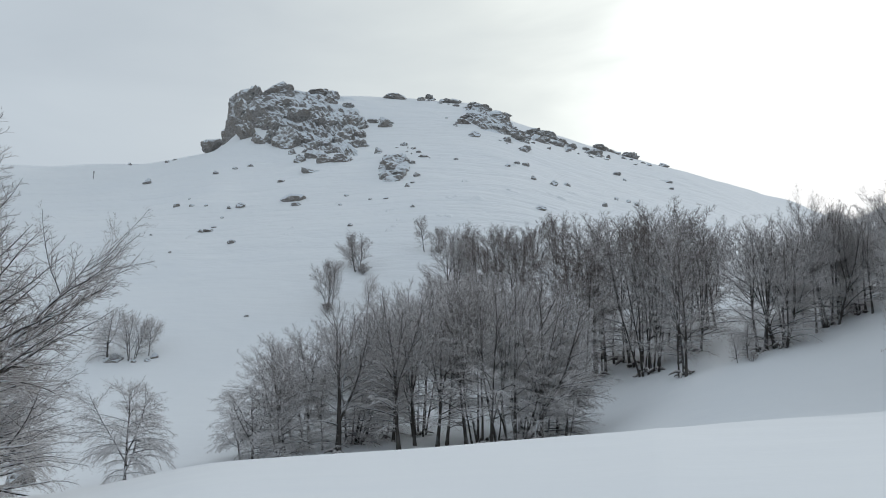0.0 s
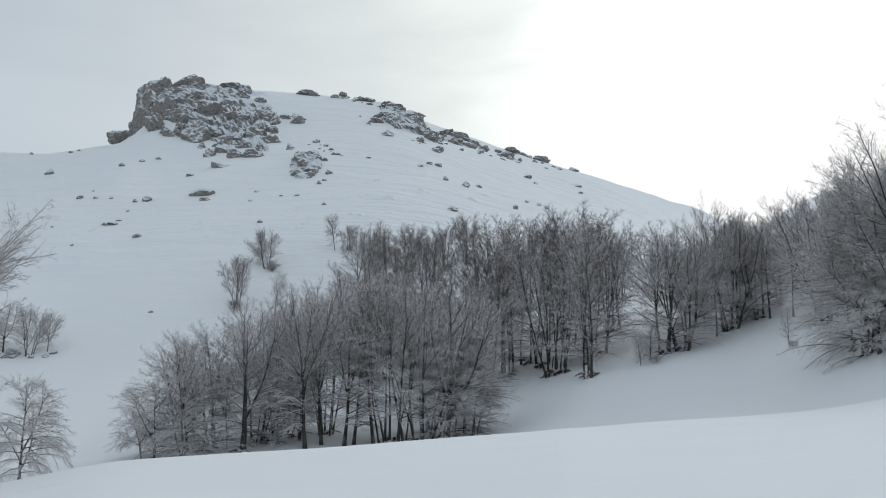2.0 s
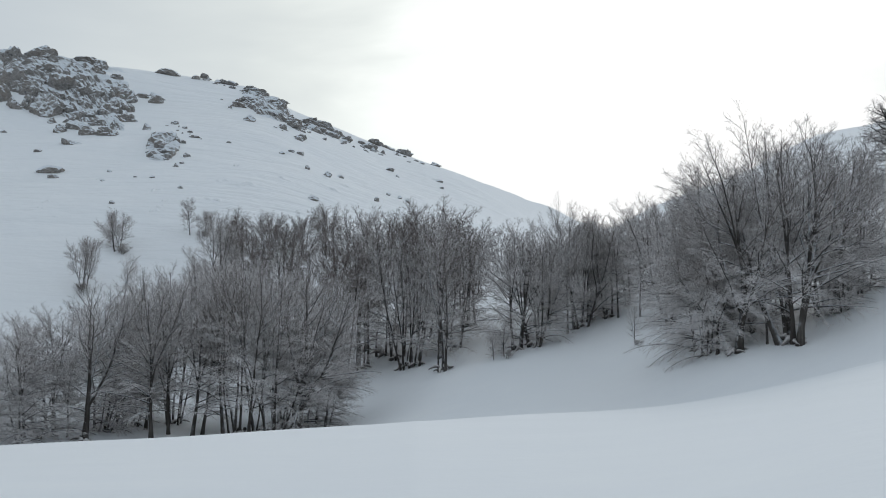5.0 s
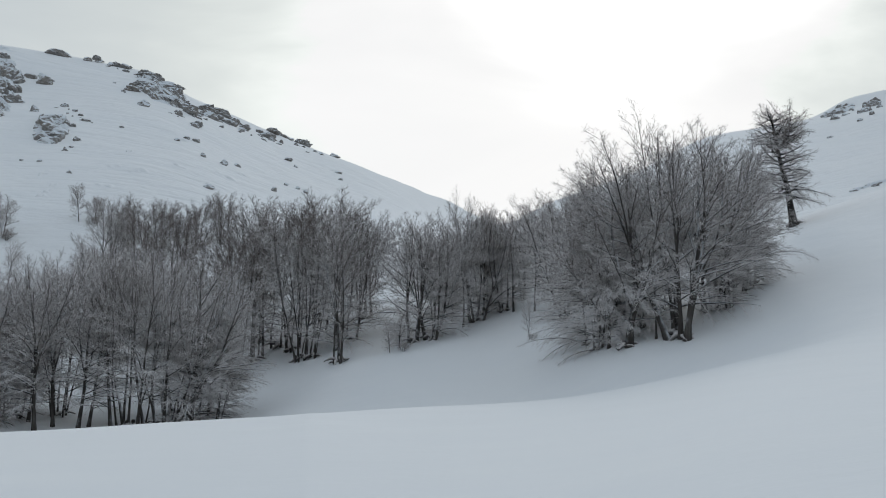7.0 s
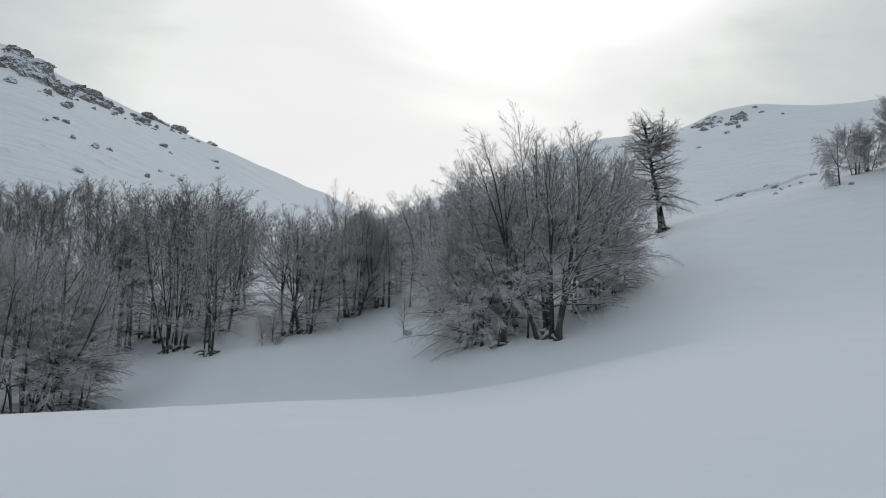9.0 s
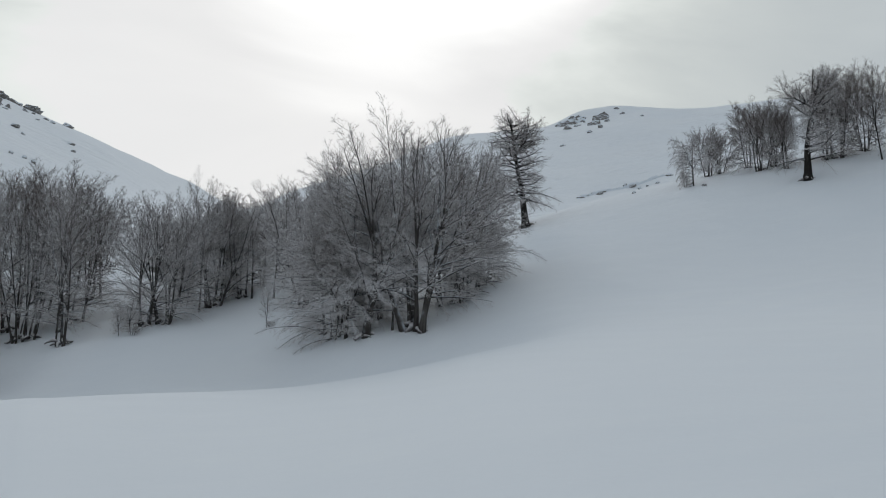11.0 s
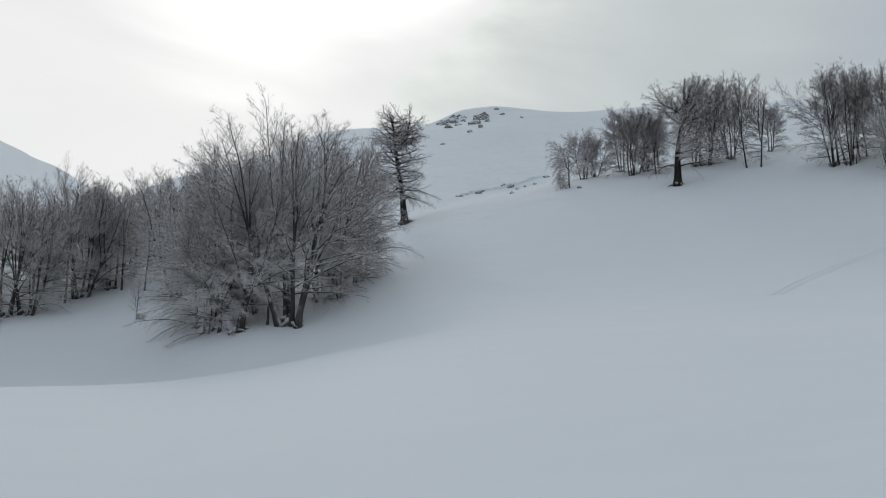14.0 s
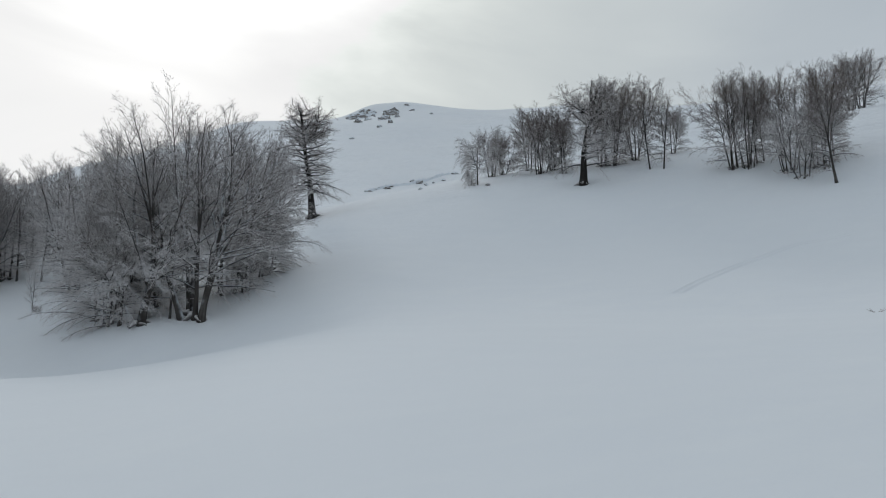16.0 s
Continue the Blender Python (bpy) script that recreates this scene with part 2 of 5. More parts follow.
def land(x, y):
    """Height of the snow at x, y (arrays)."""
    x, y = np.atleast_1d(np.asarray(x, float)), np.atleast_1d(np.asarray(y, float))
    r = np.hypot(x, y)
    az = np.degrees(np.arctan2(x, y))
    rs, zs = [np.zeros_like(r)], [np.full_like(r, -1.7)]
    for rows in (BROW, GULLY, FOOT, CREST, SADDLE, RIDGE):
        spread = 0.5 if rows is RIDGE else 2.2
        d = e = 0
        for off, weight in ((-1.0, 0.12), (-0.5, 0.23), (0.0, 0.30), (0.5, 0.23), (1.0, 0.12)):
            one, two = across(rows, np.clip(az + spread * off, -180, 180))
            d, e = d + weight * one, e + weight * two
        rs.append(d)
        zs.append(d * np.tan(np.radians(e)))
    rs += [rs[-1] * 2.0, np.full_like(r, 4500.0)]
    zs += [zs[-1] * 0.8, np.full_like(r, -60.0)]
    rs, zs = np.array(rs), np.array(zs)
    m = slopes(rs, zs)
    m[4] = np.maximum(m[4], 0.9 * zs[4] / rs[4])
    m[6] = np.maximum(m[6], zs[6] / rs[6])
    i = np.clip((rs <= r).sum(axis=0) - 1, 0, len(rs) - 2)
    n = np.arange(len(r))
    z = blend(rs[i, n], rs[i + 1, n], zs[i, n], zs[i + 1, n], m[i, n], m[i + 1, n], np.minimum(r, 4499))
    rough = np.clip((r - 45) / 60, 0.0, 1.0) * np.clip(1.6 - r / 800, 0.2, 1)
    knob = np.exp(-((x - 242.0) ** 2 + (y - 253.0) ** 2) / 150.0) + 0.6 * np.exp(-((x - 232.0) ** 2 + (y - 262.0) ** 2) / 60.0)
    return z + 1.7 + 3.0 * knob + waves(x, y) * rough + 0.25 * waves(x * 3.1, y * 3.1) * np.clip(r / 30, 0, 1) * 0.35


def ground_z(x, y):
    return float(land(x, y)[0])


def mesh_of(name, verts, faces, material=None, smooth=True):
    me = bpy.data.meshes.new(name)
    me.from_pydata(verts, [], faces)
    if smooth:
        me.polygons.foreach_set("use_smooth", np.ones(len(me.polygons), bool))
    if material:
        me.materials.append(material)
    me.update()
    return me


def build_ground():
    az = np.concatenate((np.arange(-180, -36, 3.0), np.arange(-36, 80, 0.32), np.arange(80, 180, 3.0)))
    r = np.concatenate((np.linspace(0.6, 14, 24), np.linspace(14.6, 60, 80), np.geomspace(61, 420, 115), np.geomspace(440, 4400, 30)))
    a, d = np.meshgrid(np.radians(az), r)
    x, y = (d * np.sin(a)).ravel(), (d * np.cos(a)).ravel()
    verts = np.column_stack((x, y, land(x, y)))
    n, k = len(az), len(r)
    i = np.arange(k - 1)[:, None] * n
    j = np.arange(n)[None, :]
    j2 = (j + 1) % n
    quads = np.stack((i + j, i + n + j, i + n + j2, i + j2), axis=-1).reshape(-1, 4)
    verts = np.vstack((verts, [(0, 0, ground_z(0, 0.01))]))
    fan = [(len(verts) - 1, b, (b + 1) % n) for b in range(n)]
    # outward from the eye, headings run clockwise: turn faces up
    me = mesh_of("ground", verts.tolist(), [tuple(q[::-1]) for q in quads.tolist()] + [f[::-1] for f in fan], M_SNOW)
    bm = bmesh.new()
    bm.from_mesh(me)
    bmesh.ops.recalc_face_normals(bm, faces=bm.faces)
    if sum(f.normal.z for f in bm.faces) < 0:
        bmesh.ops.reverse_faces(bm, faces=bm.faces)
    bm.to_mesh(me)
    bm.free()
    tagged(new("ground", me), "smooth wind-packed snow over a rolling mountain side", "snow ground", kind="structure")


build_ground()

# ---- trees ----
def unit(v):
    return v / (np.linalg.norm(v) + 1e-9)


def units(v):
    return v / (np.linalg.norm(v, axis=-1, keepdims=True) + 1e-9)


def strand(gen, start, way, length, r0, r1, steps, wobble, lift):
    """A bent, tapering line: points and radii. lift: how strongly it turns up (or, below nought, down)."""
    pts = [np.array(start, float)]
    way = unit(np.array(way, float))
    for k in range(steps):
        way = unit(way + gen.normal(0, wobble, 3) + np.array((0, 0, lift)))
        pts.append(pts[-1] + way * length / steps)
    return np.array(pts), r0 + (r1 - r0) * np.linspace(0, 1, steps + 1) ** 0.8


def tubes(lines, rads, sides):
    """Points and faces of tapering tubes along lines of one length: arrays of points (n, k, 3) and radii (n, k)."""
    lines, rads = np.asarray(lines, float), np.asarray(rads, float)
    n, k = rads.shape
    ring = np.linspace(0, math.tau, sides, endpoint=False)
    way = np.empty_like(lines)
    way[:, 1:-1] = lines[:, 2:] - lines[:, :-2]
    way[:, 0], way[:, -1] = lines[:, 1] - lines[:, 0], lines[:, -1] - lines[:, -2]
    way = units(way)
    ref = np.where(np.abs(way[:, :1, 2:3]) < 0.8, [[[0.0, 0.0, 1.0]]], [[[1.0, 0.0, 0.0]]])
    u = units(np.cross(way, ref))
    v = np.cross(way, u)
    block = lines[:, :, None] + rads[:, :, None, None] * (u[:, :, None] * np.cos(ring)[:, None] + v[:, :, None] * np.sin(ring)[:, None])
    i = (np.arange(n)[:, None] * k + np.arange(k - 1)[None, :])[:, :, None] * sides
    j = np.arange(sides)[None, None, :]
    j2 = (j + 1) % sides
    faces = np.stack((i + j, i + j2, i + sides + j2, i + sides + j), axis=-1).reshape(-1, 4)
    return block.reshape(-1, 3), faces


def spikes(start, end, rad):
    """Three-sided thorns from starts to ends."""
    way = units(end - start)
    u = units(np.cross(way, np.where(np.abs(way[:, 2:3]) < 0.8, [[0.0, 0.0, 1.0]], [[1.0, 0.0, 0.0]])))
    v = np.cross(way, u)
    ring = [start + rad * (u * math.cos(a) + v * math.sin(a)) for a in (0.5, 2.6, 4.7)]
    verts = np.stack((*ring, end), axis=1).reshape(-1, 3)
    base = np.arange(len(start))[:, None] * 4
    return verts, np.concatenate([base + np.array(t) for t in ((0, 1, 3), (1, 2, 3), (2, 0, 3))], axis=1).reshape(-1, 3)


def joined(*pieces):
    """Points and faces of several pieces as one list each."""
    verts, faces, base = [], [], 0
    for v, f in pieces:
        verts += v.tolist()
        faces += (f + base).tolist()
        base += len(v)
    return verts, faces


def offshoots(gen, lines, rads, per_metre, first, angle, length, steps, wobble, rise, sag, tall, flat=0.6, least=2, thick=0.6, fine=0.005, widen=0.0):
    """Side branches along lines, set left and right in flat sprays; they turn up high in the tree and hang low down."""
    lens = np.linalg.norm(np.diff(lines, axis=1), axis=2).sum(axis=1)
    counts = np.maximum(least, np.round(per_metre * lens * (1 - first) + gen.uniform(-0.5, 0.5, len(lens)))).astype(int)
    owner = np.repeat(np.arange(len(lines)), counts)
    nth = np.arange(len(owner)) - np.repeat(np.cumsum(counts) - counts, counts)
    share = first + (0.985 - first) * np.clip((nth + gen.uniform(0.1, 0.9, len(owner))) / counts[owner], 0, 1)
    at = share * (lines.shape[1] - 1)
    i = np.minimum(at.astype(int), lines.shape[1] - 2)
    w = (at - i)[:, None]
    a, b = lines[owner, i], lines[owner, i + 1]
    start, way = a + (b - a) * w, units(b - a)
    rp = rads[owner, i] + (rads[owner, i + 1] - rads[owner, i]) * w[:, 0]
    level = np.cross(way, [0.0, 0.0, 1.0]) + 1e-6
    spin = gen.normal(0, 1, way.shape)
    spin = units(np.cross(way, spin))
    sign = np.where((nth + owner) % 2 == 0, 1.0, -1.0)[:, None]
    side = units(flat * units(level) * sign + (1 - flat) * spin)
    turn = np.radians(gen.uniform(angle[0], angle[1], len(owner)))[:, None]
    going = units(way * np.cos(turn) + side * np.sin(turn))
    high = np.clip(start[:, 2] / tall, 0, 1)
    size = (length[0] + length[1] * lens[owner] * (1 - share)) * gen.uniform(0.55, 1.2, len(owner))
    bend = rise * high ** 1.2 - sag * (1 - high) ** 1.1
    outward = start * (1, 1, 0)
    outward = units(outward)
    pts = [start]
    for s in range(steps):
        push = np.zeros_like(going)
        push[:, 2] = bend * (0.5 + (s + 1) / steps)
        going = units(going + gen.normal(0, wobble, going.shape) + push + widen * (1 - high)[:, None] * outward)
        pts.append(pts[-1] + going * (size / steps)[:, None])
    r0 = np.minimum(rp * thick, fine + 0.012 * size)
    taper = np.linspace(0, 1, steps + 1)[None, :] ** 0.9
    return np.stack(pts, axis=1), r0[:, None] + (np.minimum(r0, fine)[:, None] * 0.7 - r0[:, None]) * taper


def grow(seed, height=9.0, stems=1, foot=0.3, lean=5, thick=0.012, fork=0.45, leaders=2, open_by=16, bare=0.1, limbs=3.4, low=78, high=30,
         reach=(0.26, 0.26, 0.10), rise=0.07, sag=0.10, widen=0.0, branch=4.6, shoot=8.0, twig=9.0, fine=0.0075, crook=0.05, heavy=1.0, uneven=0.22, blunt=0.0, side_twigs=0.6, near=False):
    """A bare beech: stems, the leaders they part into, limbs, branches, shoots and twigs, each as points and radii."""
    gen = np.random.RandomState(seed)
    steps = 12
    axes, radii, owner = [], [], []
    for k in range(stems):
        turn = math.tau * (k + gen.uniform(-0.35, 0.35)) / stems
        out = np.array((math.cos(turn), math.sin(turn), 0.0))
        tilt = radians(lean * gen.uniform(0.35, 1.25))
        base = out * foot * gen.uniform(0.3, 1.0) - np.array((0, 0, 0.25))
        tall = height * (1 - uneven * gen.uniform(0, 1) * (k > 0))
        r0 = tall * thick * gen.uniform(0.75, 1.1)
        pts, rad = strand(gen, base, out * math.sin(tilt) + np.array((0, 0, math.cos(tilt))), tall * 0.95, r0, 0.008 + blunt * r0, steps, crook * (0.4 if blunt else 1.0), 0.05)
        rad[0] *= 1.45
        rad[1] *= 1.08
        axes.append(pts)
        radii.append(rad)
        owner.append(k)
        for m in range(leaders):
            f = fork * gen.uniform(0.75, 1.35)
            i = max(2, min(steps - 3, int(f * steps)))
            spin = turn + math.tau * (m + gen.uniform(-0.3, 0.3)) / leaders + 0.8
            a = radians(open_by * gen.uniform(0.6, 1.4))
            side = np.array((math.cos(spin), math.sin(spin), 0.0))
            way = unit(pts[i + 1] - pts[i]) * math.cos(a) + side * math.sin(a)
            left = max(0.5, (height * gen.uniform(0.80, 0.94) - pts[i][2]))
            p2, q2 = strand(gen, pts[i], way, left, rad[i] * 0.8, 0.008 + blunt * r0 * 0.7, steps, crook * 1.3, 0.055)
            axes.append(p2)
            radii.append(q2)
            owner.append(k)
    axes, radii = np.array(axes), np.array(radii)
    # limbs: their angle and length follow their height on the tree
    pieces = []
    spins = gen.uniform(0, math.tau)
    for n, (pts, rad) in enumerate(zip(axes, radii)):
        length = np.linalg.norm(np.diff(pts, axis=0), axis=1).sum()
        lead = n > 0 and owner[n] == owner[n - 1]
        begin = 0.12 if lead else bare
        count = max(4, int(limbs * length * (1 - begin)))
        for c in range(count):
            f = begin + (0.97 - begin) * ((c + gen.uniform(0, 0.9)) / count) ** 1.05
            u = f * steps
            i = min(int(u), steps - 1)
            at = pts[i] + (pts[i + 1] - pts[i]) * (u - i)
            h = min(1.0, max(0.0, at[2] / height))
            way = unit(pts[i + 1] - pts[i])
            spins += 2.4 + gen.uniform(-0.5, 0.5)
            side = np.array((math.cos(spins), math.sin(spins), 0.0))
            # more limbs point away from the middle of a many-stemmed tree
            middle = at * (1, 1, 0)
            if stems + leaders > 2 and np.linalg.norm(middle) > 0.25 and gen.uniform() < 0.65:
                side = unit(side + 1.3 * unit(middle))
            a = radians(low + (high - low) * h ** 0.8 + gen.uniform(-10, 10))
            going = unit(way * math.cos(a) + side * math.sin(a))
            size = height * np.interp(h, (0.0, 0.5, 1.0), reach) * gen.uniform(0.6, 1.15)
            bend = rise * h - sag * (1 - h) ** 1.1
            line = [at]
            for s in range(7):
                going = unit(going + gen.normal(0, crook * 1.6, 3) + np.array((0, 0, bend * (0.4 + s / 5))) + widen * (1 - h) * side)
                line.append(line[-1] + going * size / 7)
            r = min((rad[i] * 0.62), heavy * (0.010 + 0.011 * size))
            pieces.append((np.array(line), r + (0.006 - r) * np.linspace(0, 1, 8) ** 0.85, owner[n]))
    arms = np.array([p[0] for p in pieces])
    arm_r = np.array([p[1] for p in pieces])
    arm_owner = np.array([p[2] for p in pieces])
    b, br = offshoots(gen, arms, arm_r, branch, 0.12, (30, 60), (0.25, 0.45), 3, crook * 1.8, rise * 1.2, sag, height, 0.55, 2, 0.65, fine * 1.1, widen)
    tops, tops_r = axes[:, -5:], radii[:, -5:]
    c0, cr0 = offshoots(gen, tops, tops_r, branch * 1.2, 0.0, (18, 40), (0.30, 0.30), 3, crook, rise * 1.4, sag, height, 0.2, 4, 0.65, fine)
    b, br = np.vstack((b, c0)), np.vstack((br, cr0))
    s1, r1 = offshoots(gen, b, br, shoot, 0.08, (30, 62), (0.18, 0.34), 1 + near, 0.09, rise, sag * 1.3, height, 0.6, 3, 0.7, fine)
    s2, r2 = offshoots(gen, arms, arm_r, shoot * side_twigs, 0.25, (35, 65), (0.24, 0.06), 1 + near, 0.09, rise, sag * 1.3, height, 0.4, 2, 0.5, fine)
    s, sr = np.vstack((s1, s2)), np.vstack((r1, r2))
    t, tr = offshoots(gen, s, sr, twig, 0.12, (28, 62), (0.11, 0.28), 1, 0.10, rise, sag * 1.4, height, 0.6, 2, 0.8, fine)
    return axes, radii, owner, arms, arm_r, arm_owner, b, br, s, sr, t


def part(name, me, parent, label=""):
    ob = new(name, me)
    ob.parent = parent
    if label:
        ob["label"] = label
    return ob


KINDS = {
    # slender forest beech
    "slim": dict(height=9, stems=1, lean=3, thick=0.0115, fork=0.45, leaders=2, open_by=13, bare=0.14, limbs=4.0, low=80, high=30, reach=(0.30, 0.25, 0.10), sag=0.10),
    # one trunk that parts low into spreading leaders
    "forked": dict(height=9, stems=1, lean=4, thick=0.024, fork=0.32, leaders=3, open_by=26, bare=0.16, limbs=3.4, low=82, high=32, reach=(0.36, 0.30, 0.10), sag=0.10, widen=0.03),
    # many upright stems from one stool
    "stool": dict(height=9, stems=7, foot=0.75, lean=14, thick=0.0085, fork=0.5, leaders=1, open_by=14, bare=0.20, limbs=2.0, low=78, high=26, reach=(0.36, 0.28, 0.09), sag=0.12, widen=0.06),
    # low branches hanging out to the ground
    "skirted": dict(height=9, stems=3, foot=0.4, lean=10, thick=0.012, fork=0.45, leaders=2, open_by=18, bare=0.04, limbs=3.0, low=84, high=28, reach=(0.50, 0.38, 0.09), sag=0.17, widen=0.11),
    # tall and dense with a brush-like top, deep in the wood
    "brush": dict(height=10, stems=3, foot=0.5, lean=6, thick=0.0085, fork=0.5, leaders=2, open_by=16, bare=0.13, limbs=2.3, low=78, high=28, reach=(0.32, 0.24, 0.11), sag=0.10, rise=0.08),
    # heavy stems fanning out from one stool
    "great_stool": dict(height=10, stems=5, foot=0.55, lean=17, thick=0.0155, fork=0.40, leaders=2, open_by=16, bare=0.17, limbs=2.0, low=78, high=26, reach=(0.34, 0.27, 0.09), sag=0.10, widen=0.05, heavy=1.2),
    # small and open-grown
    "young": dict(height=6, stems=1, lean=4, thick=0.016, fork=0.28, leaders=3, open_by=28, bare=0.08, limbs=6.0, low=84, high=40, reach=(0.46, 0.40, 0.12), sag=0.30, rise=0.03, widen=0.06, branch=5.4, shoot=8.5, twig=9.0, fine=0.009),
    "vase": dict(height=4, stems=4, foot=0.35, lean=18, thick=0.014, fork=0.35, leaders=2, open_by=22, bare=0.18, limbs=4.0, low=62, high=26, reach=(0.24, 0.30, 0.14), sag=0.03, rise=0.09, branch=6.0, shoot=8.0, fine=0.009),
    "sapling": dict(height=4, stems=1, lean=6, thick=0.014, fork=0.35, leaders=2, open_by=24, bare=0.18, limbs=5.0, low=68, high=28, reach=(0.26, 0.32, 0.14), sag=0.05, rise=0.08, branch=6.0, shoot=8.0, fine=0.009),
    # bank and crest: lower, fanning stems
    "bank": dict(height=7, stems=3, foot=0.35, lean=9, thick=0.0155, branch=5.6, fork=0.42, leaders=2, open_by=18, bare=0.10, limbs=2.9, low=80, high=28, reach=(0.42, 0.32, 0.12), sag=0.10, rise=0.08, fine=0.0082),
    "fan": dict(height=7, stems=5, foot=0.5, lean=16, thick=0.0135, branch=5.4, fork=0.42, leaders=2, open_by=18, bare=0.10, limbs=2.1, low=78, high=26, reach=(0.44, 0.32, 0.11), sag=0.10, rise=0.08, fine=0.0082),
    # the old tree on the slope, and the stout one on the crest
    "old_pollard": dict(height=9, stems=1, lean=2, thick=0.040, fork=0.82, leaders=1, open_by=30, bare=0.25, limbs=14.0, low=98, high=70, reach=(0.42, 0.28, 0.17), sag=0.12, rise=0.03, branch=6.0, crook=0.11, heavy=1.9, blunt=0.18, fine=0.0085),
    "stout_beech": dict(height=9, stems=1, lean=3, thick=0.044, fork=0.58, leaders=5, open_by=44, bare=0.19, limbs=7.0, low=94, high=48, reach=(0.42, 0.28, 0.09), sag=0.085, rise=0.03, branch=5.0, crook=0.11, heavy=1.5, blunt=0.03, fine=0.0085),
    # beside the camera
    "spreading_beech": dict(height=11, stems=1, lean=3, thick=0.026, fork=0.28, leaders=4, open_by=32, bare=0.06, limbs=4.2, low=84, high=34, reach=(0.42, 0.36, 0.14), sag=0.02, rise=0.07, branch=4.4, shoot=8.0, twig=8.0, crook=0.06, heavy=2.1, fine=0.0072, near=True),
    "low_beech": dict(height=7, stems=2, foot=0.4, lean=12, thick=0.024, fork=0.30, leaders=3, open_by=34, bare=0.05, limbs=4.6, low=84, high=36, reach=(0.60, 0.46, 0.14), sag=0.12, rise=0.05, branch=4.4, shoot=8.0, twig=8.0, crook=0.06, heavy=1.9, fine=0.0075, near=True),
}
FOOTED = ("stool", "skirted", "great_stool", "vase", "old_pollard", "stout_beech", "forked", "bank", "fan", "brush")
PROTOS, SHAPES = {}, {}


def tree_shapes(kind, variant):
    """The meshes of one tree: pairs of a part's name and its mesh."""
    spec = KINDS[kind]
    axes, radii, owner, arms, arm_r, arm_owner, b, br, s, sr, t = grow(100 * variant + 11 * len(kind) + 7, **spec)
    bark = M_BARK_OLD if "blunt" in spec else M_BARK
    made = []
    owner = np.array(owner)
    for k in range(spec["stems"]):
        mine = owner == k
        v, f = joined(tubes(axes[mine], radii[mine], 8), tubes(arms[arm_owner == k], arm_r[arm_owner == k], 4))
        made.append(("trunk", mesh_of("trunk", v, f, bark)))
    if kind in FOOTED:
        gen = np.random.RandomState(variant + 5)
        size = spec["height"] / 10
        wide = 0.4 * spec.get("foot", 0.3) + 2.5 * spec["thick"]
        knees = [strand(gen, (math.cos(a) * wide, math.sin(a) * wide, gen.uniform(0.1, 0.4) * size), (math.cos(a), math.sin(a), gen.uniform(-0.7, 0.1)),
                        gen.uniform(0.4, 0.8) * size, gen.uniform(0.08, 0.17) * size, 0.03, 5, 0.3, -0.1) for a in np.linspace(0.3, 6.1, 8)]
        v, f = joined(tubes([k[0] for k in knees], [k[1] for k in knees], 6))
        made.append(("root_stock", mesh_of("root_stock", v, f, M_ROOT)))
    fine = spec.get("fine", 0.0075)
    shoots = tubes(s, sr, 3) if spec.get("near") else spikes(s[:, 0], s[:, 1], fine)
    v, f = joined(tubes(b, br, 3), shoots, spikes(t[:, 0], t[:, 1], fine * 0.8))
    made.append(("crown", mesh_of("crown", v, f, M_TWIG, smooth=False)))
    return made


def make_tree(kind, variant, dark, name):
    if (kind, variant) not in SHAPES:
        SHAPES[kind, variant] = tree_shapes(kind, variant)
    root = new(name)
    for what, me in SHAPES[kind, variant]:
        ob = part(what, me, root)
        if what == "crown" and dark:
            # browner twigs with less rime
            ob.material_slots[0].link = "OBJECT"
            ob.material_slots[0].material = M_TWIG_DARK
    return root


def plant(kind, x, y, height, turn=0.0, variant=0, dark=False, width=1.0, name="beech_tree", label="bare frosted beech tree standing in snow", group="", lean=0.0):
    """A tree of that kind at x, y, scaled to its height; lean tips it sideways as seen from the eye."""
    key = (kind, variant, dark)
    s = height / KINDS[kind]["height"]
    facing = math.degrees(math.atan2(x, y))
    m = pose(x, y, ground_z(x, y) - 0.05, 0, lean, -facing) @ pose(0, 0, 0, 0, 0, turn) @ Matrix.Diagonal((s * width, s * width, s, 1))
    if key not in PROTOS:
        ob = PROTOS[key] = make_tree(kind, variant, dark, name)
        ob.matrix_basis = m
    else:
        first = PROTOS[key]
        ob = copy_thing(first, m @ Matrix.Diagonal((1 / first.scale[0], 1 / first.scale[1], 1 / first.scale[2], 1)))
        ob.name = name
    return tagged(ob, label, "tree", group)

# beside the camera, at the brow
plant("spreading_beech", -11.1, 22.4, 8.3, 150, 0, width=1.0, label='large bare beech with wide snow-lined limbs')
plant("low_beech", -12.0, 26.4, 4.2, 158, 1, label='low frosted beech below the brow of snow')

# the open hillside
plant("young", -14.6, 47.8, 4.8, 20, 0, width=1.15, label='small round frosted beech on open snow')
plant("young", -24.5, 74.5, 4.3, 175, 1, label='small frosted beech among snowy stones')
plant("vase", -22.9, 74.6, 3.6, 122, 0, label='small frosted beech among snowy stones')
plant("sapling", -21.9, 75.3, 2.7, 64, 0, label='small frosted beech among snowy stones')
plant("vase", -9.5, 83.5, 4.2, 236, 1, width=0.8, dark=True, label='thin bare tree with a brown bush at its foot')
plant("vase", -7.9, 91.3, 3.5, 224, 0, width=1.15, dark=True, label='low many-stemmed bare shrub on the snow slope')
plant("sapling", -6.5, 81.1, 3.7, 123, 1, label='thin bare tree behind the wood')
plant("sapling", -1.7, 95.0, 3.3, 330, 0, dark=True, label='small bare tree on the snow slope')
